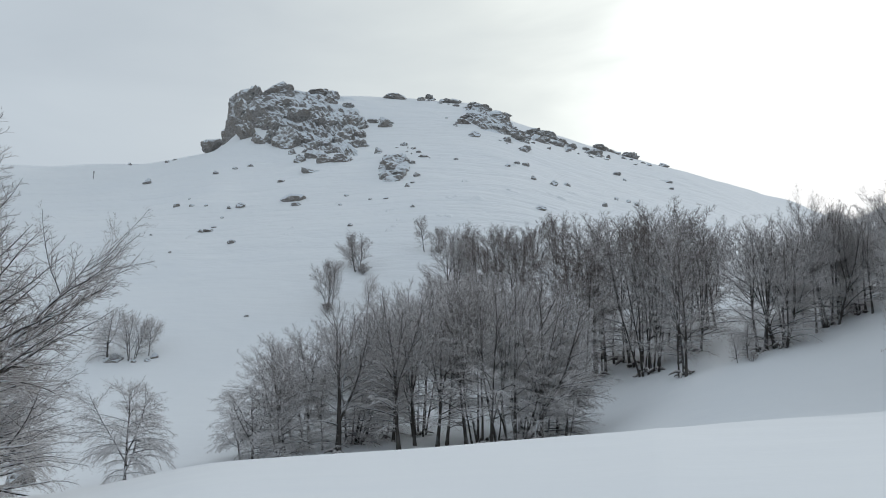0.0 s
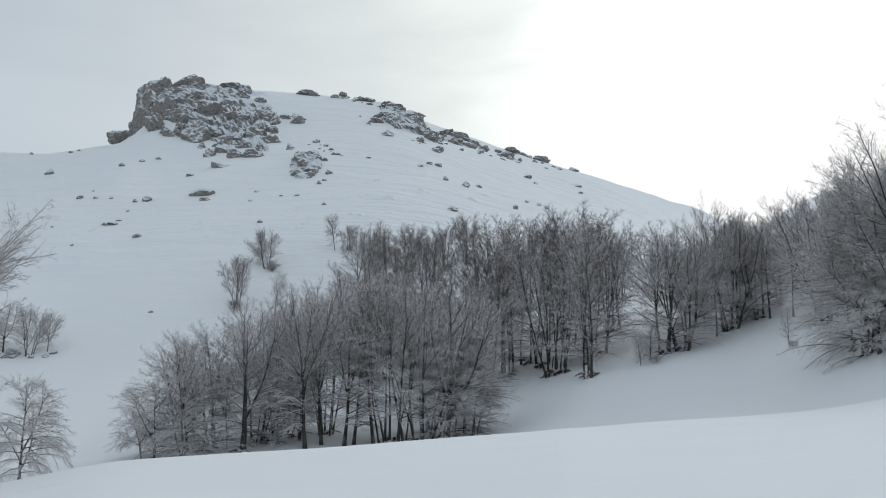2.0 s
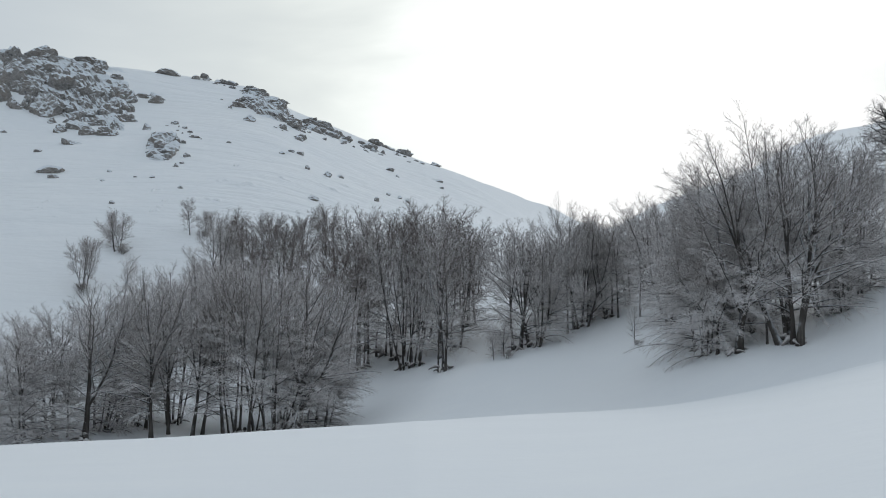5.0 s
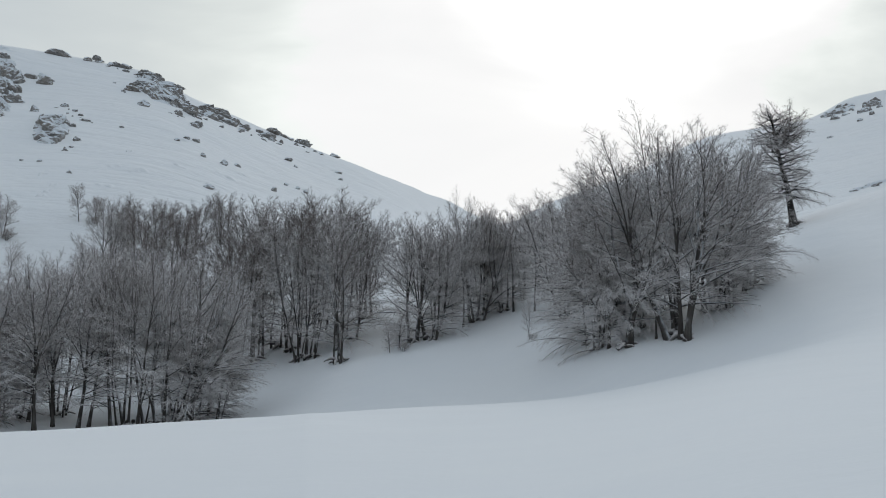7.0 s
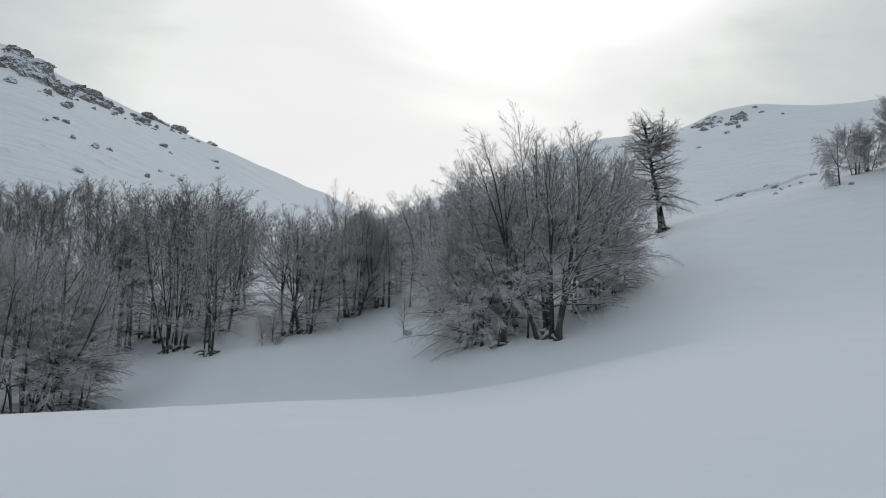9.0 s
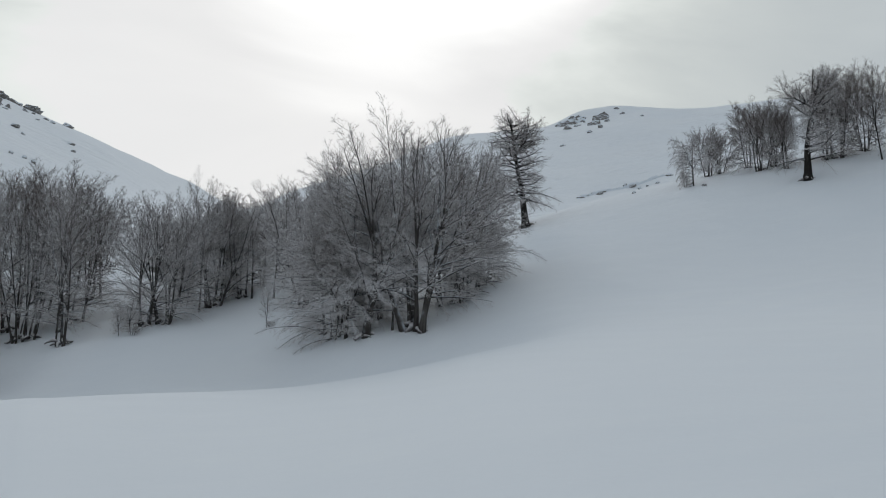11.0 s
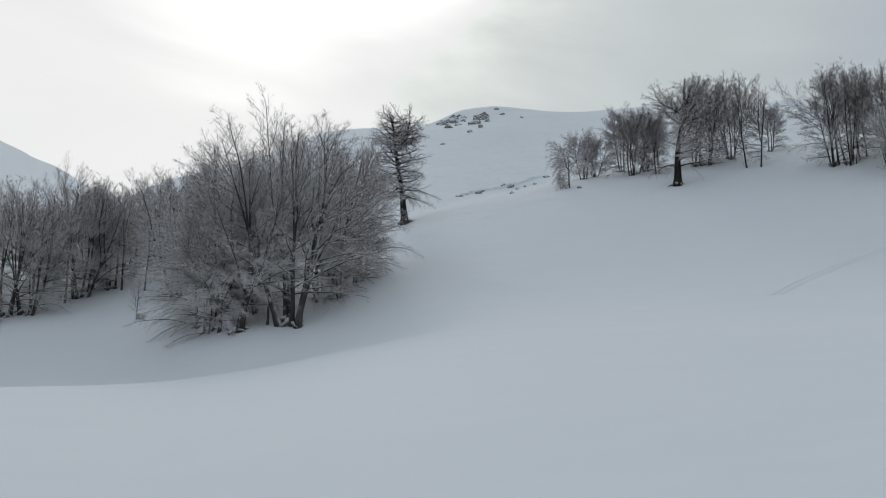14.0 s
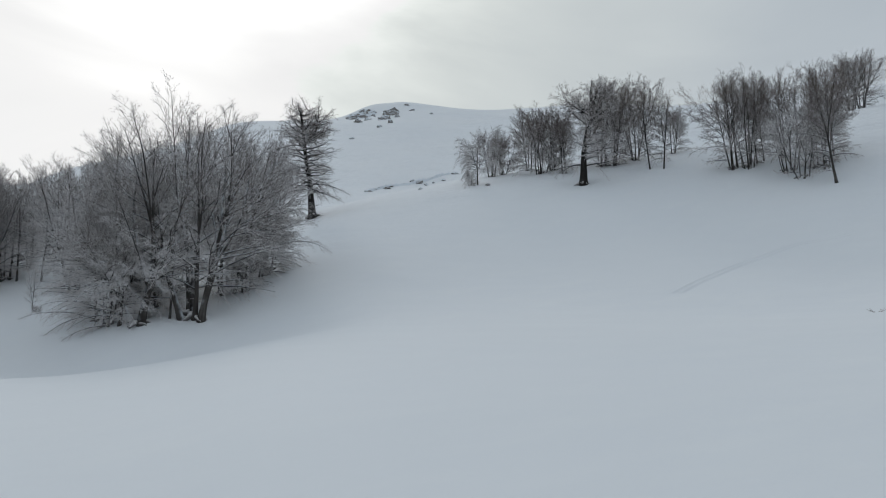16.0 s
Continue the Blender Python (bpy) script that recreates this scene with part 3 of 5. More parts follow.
plant("vase", -0.4, 94.8, 2.5, 231, 1, dark=True, label='small bare tree on the snow slope')
plant("vase", -9.5, 82.5, 0.9, 10, 0, dark=True, width=2.0, name='shrub', label='low brown bush half buried in snow')
plant("vase", -7.3, 90.5, 0.9, 40, 1, dark=True, width=2.0, name='shrub', label='low brown bush half buried in snow')
plant("vase", -0.7, 94.6, 0.7, 80, 0, dark=True, width=2.4, name='shrub', label='low brown bush half buried in snow')
plant("vase", -24.0, 74.4, 0.6, 20, 1, dark=True, width=2.0, name='shrub', label='low brown bush half buried in snow')
plant("vase", 17.2, 56.8, 0.6, 50, 0, width=2.0, name='shrub', label='low snow-laden bush at the wood\'s edge')
plant("vase", 22.6, 50.4, 0.4, 90, 1, width=1.8, name='shrub', label='low snow-laden bush beside a sapling')

# the front of the wood in the gully
plant("skirted", -8.1, 51.9, 6.1, 40, 0, lean=-11, group='wood in the gully')
plant("young", -9.6, 51.1, 3.7, 80, 0, width=1.3, lean=-8, group='wood in the gully')
plant("young", -10.2, 51.4, 2.2, 10, 1, width=1.4, lean=-10, group='wood in the gully')
plant("skirted", -7.6, 53.5, 4.0, 241, 1, group='wood in the gully')
plant("forked", -5.4, 52.3, 7.9, 30, 0, group='wood in the gully')
plant("slim", -6.4, 54.1, 5.5, 284, 0, group='wood in the gully')
plant("skirted", -4.5, 55.3, 4.4, 200, 0, lean=14, group='wood in the gully')
plant("slim", -2.1, 52.8, 8.8, 135, 1, width=1.15, group='wood in the gully')
plant("slim", -1.4, 54.0, 9.3, 88, 2, group='wood in the gully')
plant("slim", -2.9, 55.9, 8.1, 330, 0, width=1.2, group='wood in the gully')
plant("slim", -0.5, 52.9, 9.0, 300, 2, width=1.2, group='wood in the gully')
plant("slim", -0.0, 53.6, 8.6, 279, 1, group='wood in the gully')
plant("skirted", -4.0, 57.4, 6.8, 90, 1, group='wood in the gully')
plant("slim", 1.3, 52.8, 9.0, 200, 0, width=1.2, group='wood in the gully')
plant("stool", 2.1, 53.0, 9.1, 315, 0, group='wood in the gully')
plant("stool", 3.6, 52.8, 9.3, 187, 1, width=1.1, group='wood in the gully')
plant("forked", 4.7, 52.8, 8.9, 116, 1, group='wood in the gully')
plant("skirted", 5.2, 53.3, 6.4, 150, 1, width=1.25, group='wood in the gully')
plant("stool", 4.5, 55.8, 8.8, 140, 0, group='wood in the gully')
plant("skirted", -7.1, 54.5, 6.6, 310, 0, group='wood in the gully')
plant("skirted", -5.1, 55.8, 7.3, 20, 1, group='wood in the gully')
plant("stool", -3.6, 56.9, 8.2, 80, 1, width=0.9, group='wood in the gully')
plant("stool", -1.3, 57.5, 8.5, 250, 0, width=0.9, group='wood in the gully')
plant("skirted", 6.3, 52.8, 3.9, 130, 0, width=1.1, group='wood in the gully')
plant("young", 6.1, 54.2, 4.8, 156, 1, width=1.3, group='wood in the gully')

# the wood behind
plant("bank", 0.7, 82.0, 7.0, 80, 0, group='wood in the gully')
plant("bank", 2.5, 84.0, 6.3, 117, 1, group='wood in the gully', dark=True)
plant("brush", 3.4, 77.9, 8.2, 214, 0, group='wood in the gully', dark=True)
plant("fan", 5.1, 90.3, 4.5, 210, 0, group='wood in the gully', dark=True)
plant("bank", 5.8, 79.8, 7.1, 15, 0, group='wood in the gully', dark=True)
plant("fan", 8.5, 91.4, 4.2, 52, 1, group='wood in the gully', dark=True)
plant("fan", 10.6, 93.0, 5.0, 150, 0, width=0.9, group='wood in the gully', dark=True)
plant("brush", 10.0, 73.3, 9.5, 21, 1, group='wood in the gully', dark=True)
plant("brush", 10.9, 71.2, 10.1, 340, 0, group='wood in the gully', dark=True)
plant("bank", -0.2, 72.0, 6.9, 40, 1, group='wood in the gully')
plant("brush", 1.7, 68.0, 7.9, 40, 1, group='wood in the gully')
plant("brush", 4.4, 67.9, 8.5, 240, 0, group='wood in the gully', dark=True)
plant("brush", 6.8, 65.6, 9.0, 240, 1, group='wood in the gully', dark=True)
plant("brush", 8.6, 65.4, 9.6, 20, 0, group='wood in the gully', dark=True)
plant("brush", 10.1, 67.2, 10.8, 100, 1, group='wood in the gully')
plant("slim", 10.7, 67.6, 9.0, 359, 1, group='wood in the gully')
plant("brush", 12.0, 69.0, 10.9, 50, 0, group='wood in the gully', dark=True)
plant("brush", 12.5, 66.8, 10.4, 10, 1, group='wood in the gully', dark=True)
plant("stool", 12.6, 63.6, 10.4, 30, 1, width=0.85, group='wood in the gully')
plant("brush", 13.1, 62.9, 9.2, 170, 0, group='wood in the gully')
plant("brush", 14.9, 68.4, 10.4, 200, 1, group='wood in the gully', dark=True)
plant("brush", 13.9, 59.0, 9.6, 300, 1, group='wood in the gully')
plant("brush", 15.8, 66.1, 9.9, 310, 0, group='wood in the gully', dark=True)
plant("slim", 14.3, 62.4, 10.1, 6, 2, width=1.3, group='wood in the gully', dark=True)
plant("brush", 15.9, 64.0, 8.8, 90, 0, group='wood in the gully')
plant("brush", 18.0, 69.7, 8.6, 55, 1, width=0.9, group='wood in the gully', dark=True)
plant("slim", 18.9, 69.5, 7.6, 120, 2, width=1.3, group='wood in the gully', dark=True)
plant("sapling", 22.0, 81.3, 4.7, 158, 0, label='small bare sapling in the gap of the wood')

# the wood on the far bank
plant("sapling", 16.7, 57.4, 1.8, 324, 1, group='wood on the bank')
plant("young", 17.4, 57.9, 2.4, 167, 1, width=1.1, group='wood on the bank')
plant("fan", 19.6, 59.0, 7.8, 70, 0, width=0.9, group='wood on the bank')
plant("slim", 19.9, 59.1, 7.1, 30, 1, width=1.1, group='wood on the bank')
plant("bank", 18.6, 59.1, 7.9, 60, 0, group='wood on the bank')
plant("vase", 22.4, 63.4, 3.8, 208, 0, group='wood on the bank')
plant("slim", 22.3, 60.8, 9.0, 330, 0, width=0.8, group='wood on the bank', label='slender bare beech taller than its neighbours')
plant("bank", 24.7, 63.1, 7.5, 259, 1, lean=-4, group='wood on the bank')
plant("fan", 23.6, 61.6, 7.5, 47, 1, group='wood on the bank')
plant("bank", 25.7, 61.9, 6.7, 200, 0, group='wood on the bank')
plant("bank", 26.3, 64.9, 6.6, 100, 1, group='wood on the bank', dark=True)
plant("slim", 25.8, 60.7, 7.1, 10, 2, group='wood on the bank')
plant("bank", 28.1, 64.1, 6.7, 310, 0, width=0.8, group='wood on the bank')
plant("slim", 26.4, 58.3, 7.7, 100, 0, width=0.8, group='wood on the bank')
plant("fan", 32.2, 68.8, 6.0, 200, 1, group='wood on the bank', dark=True)
plant("fan", 27.1, 55.8, 7.2, 260, 0, group='wood on the bank')
plant("sapling", 22.5, 50.6, 2.5, 200, 1, width=0.6, label='crooked snow-laden sapling on the bank')
plant("fan", 25.1, 69.6, 5.0, 280, 1, group='wood on the bank', dark=True)
plant("fan", 28.0, 70.6, 4.8, 80, 0, group='wood on the bank', dark=True)
plant("fan", 30.1, 69.8, 4.5, 20, 1, group='wood on the bank', dark=True)
plant("fan", 30.1, 65.4, 5.0, 120, 0, group='wood on the bank', dark=True)

# the large clump in the hollow
plant("great_stool", 24.5, 38.7, 10.4, 20, 0, group='clump in the hollow')
plant("slim", 24.4, 39.0, 10.8, 40, 1, width=0.8, group='clump in the hollow', label='slender beech rising out of the clump')
plant("forked", 22.5, 40.1, 8.5, 100, 1, width=1.0, group='clump in the hollow')
plant("skirted", 22.1, 42.1, 5.9, 20, 1, width=0.9, group='clump in the hollow')
plant("skirted", 29.1, 41.3, 5.2, 200, 0, width=1.0, group='clump in the hollow')
plant("young", 22.4, 41.5, 4.8, 30, 0, width=1.2, group='clump in the hollow')
plant("slim", 23.6, 39.5, 7.1, 347, 2, width=0.8, group='clump in the hollow')
plant("great_stool", 24.5, 42.4, 9.1, 200, 1, width=0.9, group='clump in the hollow')
plant("skirted", 23.5, 44.1, 8.4, 150, 1, group='clump in the hollow')
plant("slim", 24.1, 47.2, 8.4, 50, 0, group='clump in the hollow')
plant("skirted", 22.5, 43.5, 5.7, 250, 0, width=1.1, group='clump in the hollow')
plant("great_stool", 27.9, 41.5, 9.1, 160, 0, width=0.85, group='clump in the hollow')
plant("stool", 30.0, 42.4, 8.1, 100, 1, group='clump in the hollow')
plant("skirted", 31.9, 43.6, 7.2, 300, 1, width=0.9, group='clump in the hollow')
plant("skirted", 28.3, 40.6, 3.6, 10, 0, width=1.1, group='clump in the hollow')
plant("skirted", 31.2, 42.8, 3.8, 60, 1, width=1.0, group='clump in the hollow')
plant("brush", 27.1, 44.4, 7.5, 120, 0, group='clump in the hollow', dark=True)
plant("brush", 25.6, 46.4, 8.0, 120, 1, group='clump in the hollow', dark=True)
plant("bank", 25.4, 52.1, 7.7, 10, 1, group='clump in the hollow')

# the slope and its crest
plant("old_pollard", 44.2, 55.3, 8.7, 163, 0, name='old_tree', label='old thick-trunked tree with stubby drooping branches')
plant("stout_beech", 55.1, 39.9, 8.0, 276, 0, name='old_tree', label='old stout tree with a gnarled crown on the crest')
plant("vase", 52.6, 47.9, 1.2, 214, 0, group='trees on the crest')
plant("young", 53.0, 47.3, 4.4, 209, 1, width=0.85, group='trees on the crest')
plant("fan", 57.3, 49.9, 3.9, 335, 0, group='trees on the crest', dark=True)
plant("fan", 58.6, 49.9, 3.3, 66, 1, group='trees on the crest', dark=True)
plant("bank", 61.0, 49.2, 5.3, 191, 0, width=0.9, group='trees on the crest', dark=True)
plant("fan", 58.2, 45.8, 5.2, 70, 1, group='trees on the crest', dark=True)
plant("fan", 59.6, 45.6, 5.1, 170, 0, group='trees on the crest', dark=True)
plant("bank", 58.4, 43.8, 4.6, 170, 1, group='trees on the crest', dark=True)
plant("bank", 60.8, 42.2, 6.8, 246, 1, group='trees on the crest', dark=True)
plant("fan", 61.3, 41.5, 6.3, 195, 0, group='trees on the crest', dark=True)
plant("fan", 63.5, 41.0, 6.6, 180, 1, width=0.85, group='trees on the crest', dark=True)
plant("slim", 60.4, 37.7, 6.9, 204, 0, width=0.9, group='trees on the crest', dark=True)
plant("slim", 60.4, 36.6, 6.0, 46, 1, lean=9, group='trees on the crest', dark=True)
plant("bank", 66.1, 39.2, 3.7, 20, 0, group='trees on the crest', dark=True)
plant("bank", 59.6, 31.0, 6.6, 240, 1, lean=-6, group='trees on the crest', dark=True)
plant("stool", 59.7, 30.0, 6.9, 103, 0, width=0.8, group='trees on the crest', dark=True)
plant("slim", 60.5, 29.7, 6.4, 66, 2, group='trees on the crest', dark=True)
plant("slim", 61.2, 29.7, 5.8, 290, 0, group='trees on the crest', dark=True)
plant("stool", 58.6, 26.8, 6.4, 321, 1, width=0.9, group='trees on the crest', dark=True)
plant("vase", 57.4, 25.4, 4.7, 276, 1, group='trees on the crest')
plant("brush", 61.7, 28.5, 5.9, 330, 0, group='trees on the crest', dark=True)
plant("brush", 59.2, 25.4, 6.9, 109, 1, group='trees on the crest', dark=True)
plant("bank", 59.1, 24.6, 6.7, 100, 0, width=0.8, group='trees on the crest', dark=True)
plant("slim", 56.4, 22.8, 6.9, 100, 1, width=1.2, group='trees on the crest', dark=True)
plant("slim", 61.1, 25.0, 4.9, 10, 2, group='trees on the crest', dark=True)
plant("fan", 78.3, 30.3, 4.8, 10, 0, group='trees on the crest', dark=True)
plant("fan", 77.7, 29.2, 4.7, 10, 1, group='trees on the crest', dark=True)

# ---- rocks ----
def rock_shape(seed, detail, cuts, rough, material=None, flutes=0.0):
    """A broken block about one unit in radius: a ball cut flat by random planes and roughened."""
    gen = np.random.RandomState(seed)
    bm = bmesh.new()
    bmesh.ops.create_icosphere(bm, subdivisions=detail, radius=1.0)
    v = np.array([p.co[:] for p in bm.verts])
    r = np.full(len(v), 1.35)
    for k in range(cuts):
        n = unit(gen.normal(0, 1, 3) * (1, 1, 0.8))
        d = v @ n
        r = np.where(d > 0.05, np.minimum(r, gen.uniform(0.62, 0.95) / np.maximum(d, 0.05)), r)
    phase = Vector(gen.uniform(0, 50, 3))
    for p, q, s in zip(bm.verts, v, r):
        c = Vector(q * s)
        k = noise.noise(c * 1.7 + phase) * 0.6 + noise.noise(c * 4.1 + phase) * 0.35 + noise.noise(c * 9.0 + phase) * 0.15
        if flutes:
            # upright cracks and ribs
            far, cells = noise.voronoi(Vector((c.x * 1.5, c.y * 1.5, c.z * 0.55)) + phase)
            k += flutes * (1.4 * min(0.35, far[1] - far[0]) - 0.25 + 0.35 * noise.noise(cells[0] * 9.0))
        p.co = c * (1 + rough * k)
    me = bpy.data.meshes.new("rock")
    bm.to_mesh(me)
    bm.free()
    me.materials.append(material or M_ROCK)
    return me


ROCKS = [rock_shape(20 + k, 3, 9 + k % 4, 0.26, M_STONE) for k in range(9)]
CLIFFS = [rock_shape(60 + k, 4, 8 + k % 3, 0.30, flutes=1.2) for k in range(8)]


def boulder(x, y, w, h, k, label="grey snow-dusted boulder half sunk in snow", name="boulder", group="stones on the hillside"):
    """A loose stone of that width and standing height."""
    m = pose(x, y, ground_z(x, y) - 0.02 * h, 0, 0, 47 * k % 40 - 20) @ Matrix.Diagonal((w * 0.54, w * 0.5, h * 0.88, 1))
    ob = new(name, ROCKS[k % len(ROCKS)])
    ob.matrix_basis = m
    return tagged(ob, label, "rock", group)


def crag(parent, x, y, z, w, h, k):
    """One block of an outcrop."""
    ob = new("rock", CLIFFS[k % len(CLIFFS)])
    ob.parent = parent
    ob.matrix_basis = pose(x, y, z - 0.15 * h, 0, 0, 61 * k) @ Matrix.Diagonal((w * 0.62, w * 0.62, h * 0.64, 1))
    return ob


def outcrop(label):
    return tagged(new("rock_outcrop"), label, "rock outcrop")


def crag_mass(parent, az0, az1, r_low, r_high, lift, seed, foot_tilt=0.0, step=0.42, rounded=False):
    """The body of an outcrop: the slope pushed out into broken ribs and ledges, fading into the snow round it."""
    mid = 0.5 * (r_low + r_high)
    nu, nv = int(radians(az1 - az0) * mid / step), int((r_high - r_low) / step)
    verts, faces = [], []
    for j in range(nv + 1):
        for i in range(nu + 1):
            u, v = i / nu, j / nv
            a = radians(az0 + (az1 - az0) * u)
            d = r_low + (r_high - r_low) * v + foot_tilt * (1 - v) * (0.5 - u)
            verts.append((d * math.sin(a), d * math.cos(a), u, v))
    zs = land([p[0] for p in verts], [p[1] for p in verts])
    out = []
    for (x, y, u, v), z in zip(verts, zs):
        p = Vector((x, y, z))
        n = noise.noise(p * 0.13 + Vector((seed, 0, 0)))
        edge = min(u / 0.10, (1 - u) / 0.14, v / 0.10, (1 - v) / 0.45, 1.0) + 0.8 * n
        rim = max(0.0, min(1.0, (1.0 - math.hypot(2 * u - 1, 2 * v - 1) ** 1.6 * (1 + 0.5 * n)) / 0.16)) if rounded else max(0.0, min(1.0, min(u, 1 - u, v, 1 - v) / 0.07))
        edge = max(0.0, min(1.0, edge)) * rim
        q = Vector((p.x * 0.17, p.y * 0.12, p.z * 0.10)) + Vector((0.5 * n, 0.5 * n, seed))
        far, cells = noise.voronoi(q)
        c = cells[0]
        block = 0.5 + 0.5 * noise.noise(c * 7.3)
        q2 = Vector((p.x * 0.7, p.y * 0.55, p.z * 0.42 + seed))
        far2, cells2 = noise.voronoi(q2)
        small = noise.noise(cells2[0] * 5.1)
        crack = min(1.0, (far[1] - far[0]) * 5.0)
        high = edge ** 0.7 * lift * (0.25 + 1.15 * block * crack) + edge * (0.9 * small + 0.45 * noise.noise(p * 0.9) + 0.25 * noise.noise(p * 2.3))
        way = Vector((-x, -y, 0)).normalized() * 0.75 + Vector((0, 0, 0.66))
        out.append(p + way * high + Vector((0, 0, -1.4 * (1 - rim) - 0.3 * (1 - edge))))
    for j in range(nv):
        for i in range(nu):
            b = j * (nu + 1) + i
            faces.append((b, b + nu + 1, b + nu + 2, b + 1))
    ob = new("rock_face", mesh_of("rock_face", [tuple(p) for p in out], [f[::-1] for f in faces], M_ROCK, smooth=False))
    ob.parent = parent
    return ob


def drift(x, y, w, h, k):
    """A wind-cut wave in the snow crust: a gentle back, a crest that wavers and a short steep lee side."""
    gen = np.random.RandomState(40 + k)
    nu, nv = 28, 12
    deep = 0.9 * w ** 0.6
    tilt = radians(gen.uniform(-14, 14)) + math.atan2(x, y)
    phase, bend = gen.uniform(0, math.tau), gen.uniform(-0.25, 0.25)
    u, v = np.meshgrid(np.linspace(-1, 1, nu), np.linspace(-1, 1, nv))
    crest = -0.35 + 0.22 * np.sin(3.1 * u + phase) + 0.12 * np.sin(7.3 * u + 2 * phase) + bend * u * u
    side = v - crest
    shape = np.where(side > 0, np.clip(1 - side / (1 - crest), 0, 1) ** 1.7, np.clip(1 + side / 0.16, 0, 1))
    ends = np.clip((1 - np.abs(u)) / 0.55, 0, 1) ** 1.3 * (0.75 + 0.25 * np.sin(5.0 * u + 3 * phase))
    px, py = u * w * 0.5, v * deep
    gx, gy = x + px * math.cos(tilt) + py * math.sin(tilt), y - px * math.sin(tilt) + py * math.cos(tilt)
    z = land(gx.ravel(), gy.ravel()) + (1.3 * h * shape * ends).ravel() - 0.05
    verts = np.column_stack((gx.ravel() - x, gy.ravel() - y, z - ground_z(x, y)))
    faces = [(j * nu + i, j * nu + i + 1, (j + 1) * nu + i + 1, (j + 1) * nu + i) for j in range(nv - 1) for i in range(nu - 1)]
    ob = new("snow_drift", mesh_of("snow_drift", verts.tolist(), faces, M_SNOW))
    ob.location = (x, y, ground_z(x, y))
    return tagged(ob, "low wind-cut drift of crusted snow", "snow drift", "drifts on the hillside")


def ski_track(points):
    """Two parallel grooves with small raised rims, along a line in plan."""
    p = np.array(points, float)
    u = np.linspace(0, len(p) - 1, 90)
    px, py = np.interp(u, np.arange(len(p)), p[:, 0]), np.interp(u, np.arange(len(p)), p[:, 1])
    kernel = np.ones(9) / 9
    px[4:-4], py[4:-4] = np.convolve(px, kernel, "valid"), np.convolve(py, kernel, "valid")
    way = np.stack((np.gradient(px), np.gradient(py)), axis=1)
    way /= np.linalg.norm(way, axis=1)[:, None]
    track = tagged(new("ski_track"), "pair of shallow ski grooves crossing the snow slope", "ski track")
    section = ((-0.10, -0.03), (-0.05, 0.000), (-0.022, -0.014), (0.022, -0.014), (0.05, 0.015), (0.10, -0.03))
    for rail in (-0.17, 0.17):
        verts, faces = [], []
        for i, (x, y, w) in enumerate(zip(px, py, way)):
            fade = min(1.0, 4.0 * (1 - i / 89) + 0.05, 0.3 + i / 6)
            for off, high in section:
                sx, sy = x - w[1] * (rail + off), y + w[0] * (rail + off)
                verts.append((sx, sy, ground_z(sx, sy) + 0.02 + (high if high < 0 else high * fade)))
        for i in range(len(px) - 1):
            for j in range(5):
                b = i * 6 + j
                faces.append((b, b + 1, b + 7, b + 6))
        ob = new("groove", mesh_of("groove", verts, faces, M_SNOW))
        ob.parent = track
    return track


def grass_tuft(x, y, size):
    """Bent dry stems that stick out of the snow."""
    gen = np.random.RandomState(3)
    root = tagged(new("grass_tuft"), "small tuft of bent dry stems in snow", "grass")
    z = ground_z(x, y)
    lines = [strand(gen, (gen.uniform(-0.3, 0.3) * size, gen.uniform(-0.2, 0.2) * size, -0.05), gen.normal(0, 0.8, 3) + (0, 0, 1.0), size * gen.uniform(0.4, 0.9),
                    0.014, 0.006, 4, 0.2, -0.15) for k in range(16)]
    v, f = joined(tubes([k[0] for k in lines], [k[1] for k in lines], 3))
    ob = new("stems", mesh_of("stems", v, f, M_TWIG_DARK))
    ob.parent = root
    root.matrix_basis = pose(x, y, z)
    return root


def earth_bank(points):
    """A low broken bank of bare earth and stones where the snow has slid off."""
    p = np.array(points, float)
    n = 150
    u = np.linspace(0, len(p) - 1, n)
    px, py = np.interp(u, np.arange(len(p)), p[:, 0]), np.interp(u, np.arange(len(p)), p[:, 1])
    d = np.hypot(px, py)
    section = ((-1.4, -0.25), (-0.8, 0.02), (-0.45, 0.22), (-0.05, 0.34), (0.4, 0.20), (1.0, -0.25))
    verts, faces = [], []
    for i in range(n):
        full = min(1.0, i / 12, (n - 1 - i) / 12)
        for off, high in section:
            jag = noise.noise(Vector((px[i] * 0.55, py[i] * 0.55, off))) + 0.5 * noise.noise(Vector((px[i] * 1.9, py[i] * 1.9, off * 2)))
            x, y = px[i] * (1 + (off + 0.8 * jag) / d[i]), py[i] * (1 + (off + 0.8 * jag) / d[i])
            verts.append((x, y, ground_z(x, y) + (high * full + 0.45 * jag * full if high > 0 else high)))
    k = len(section)
    for i in range(n - 1):
        for j in range(k - 1):
            b = i * k + j
            faces.append((b, b + 1, b + k + 1, b + k))
    return tagged(new("earth_bank", mesh_of("earth_bank", verts, faces, M_ROCK, smooth=False)), "thin broken bank of bare earth in snow", "bank")


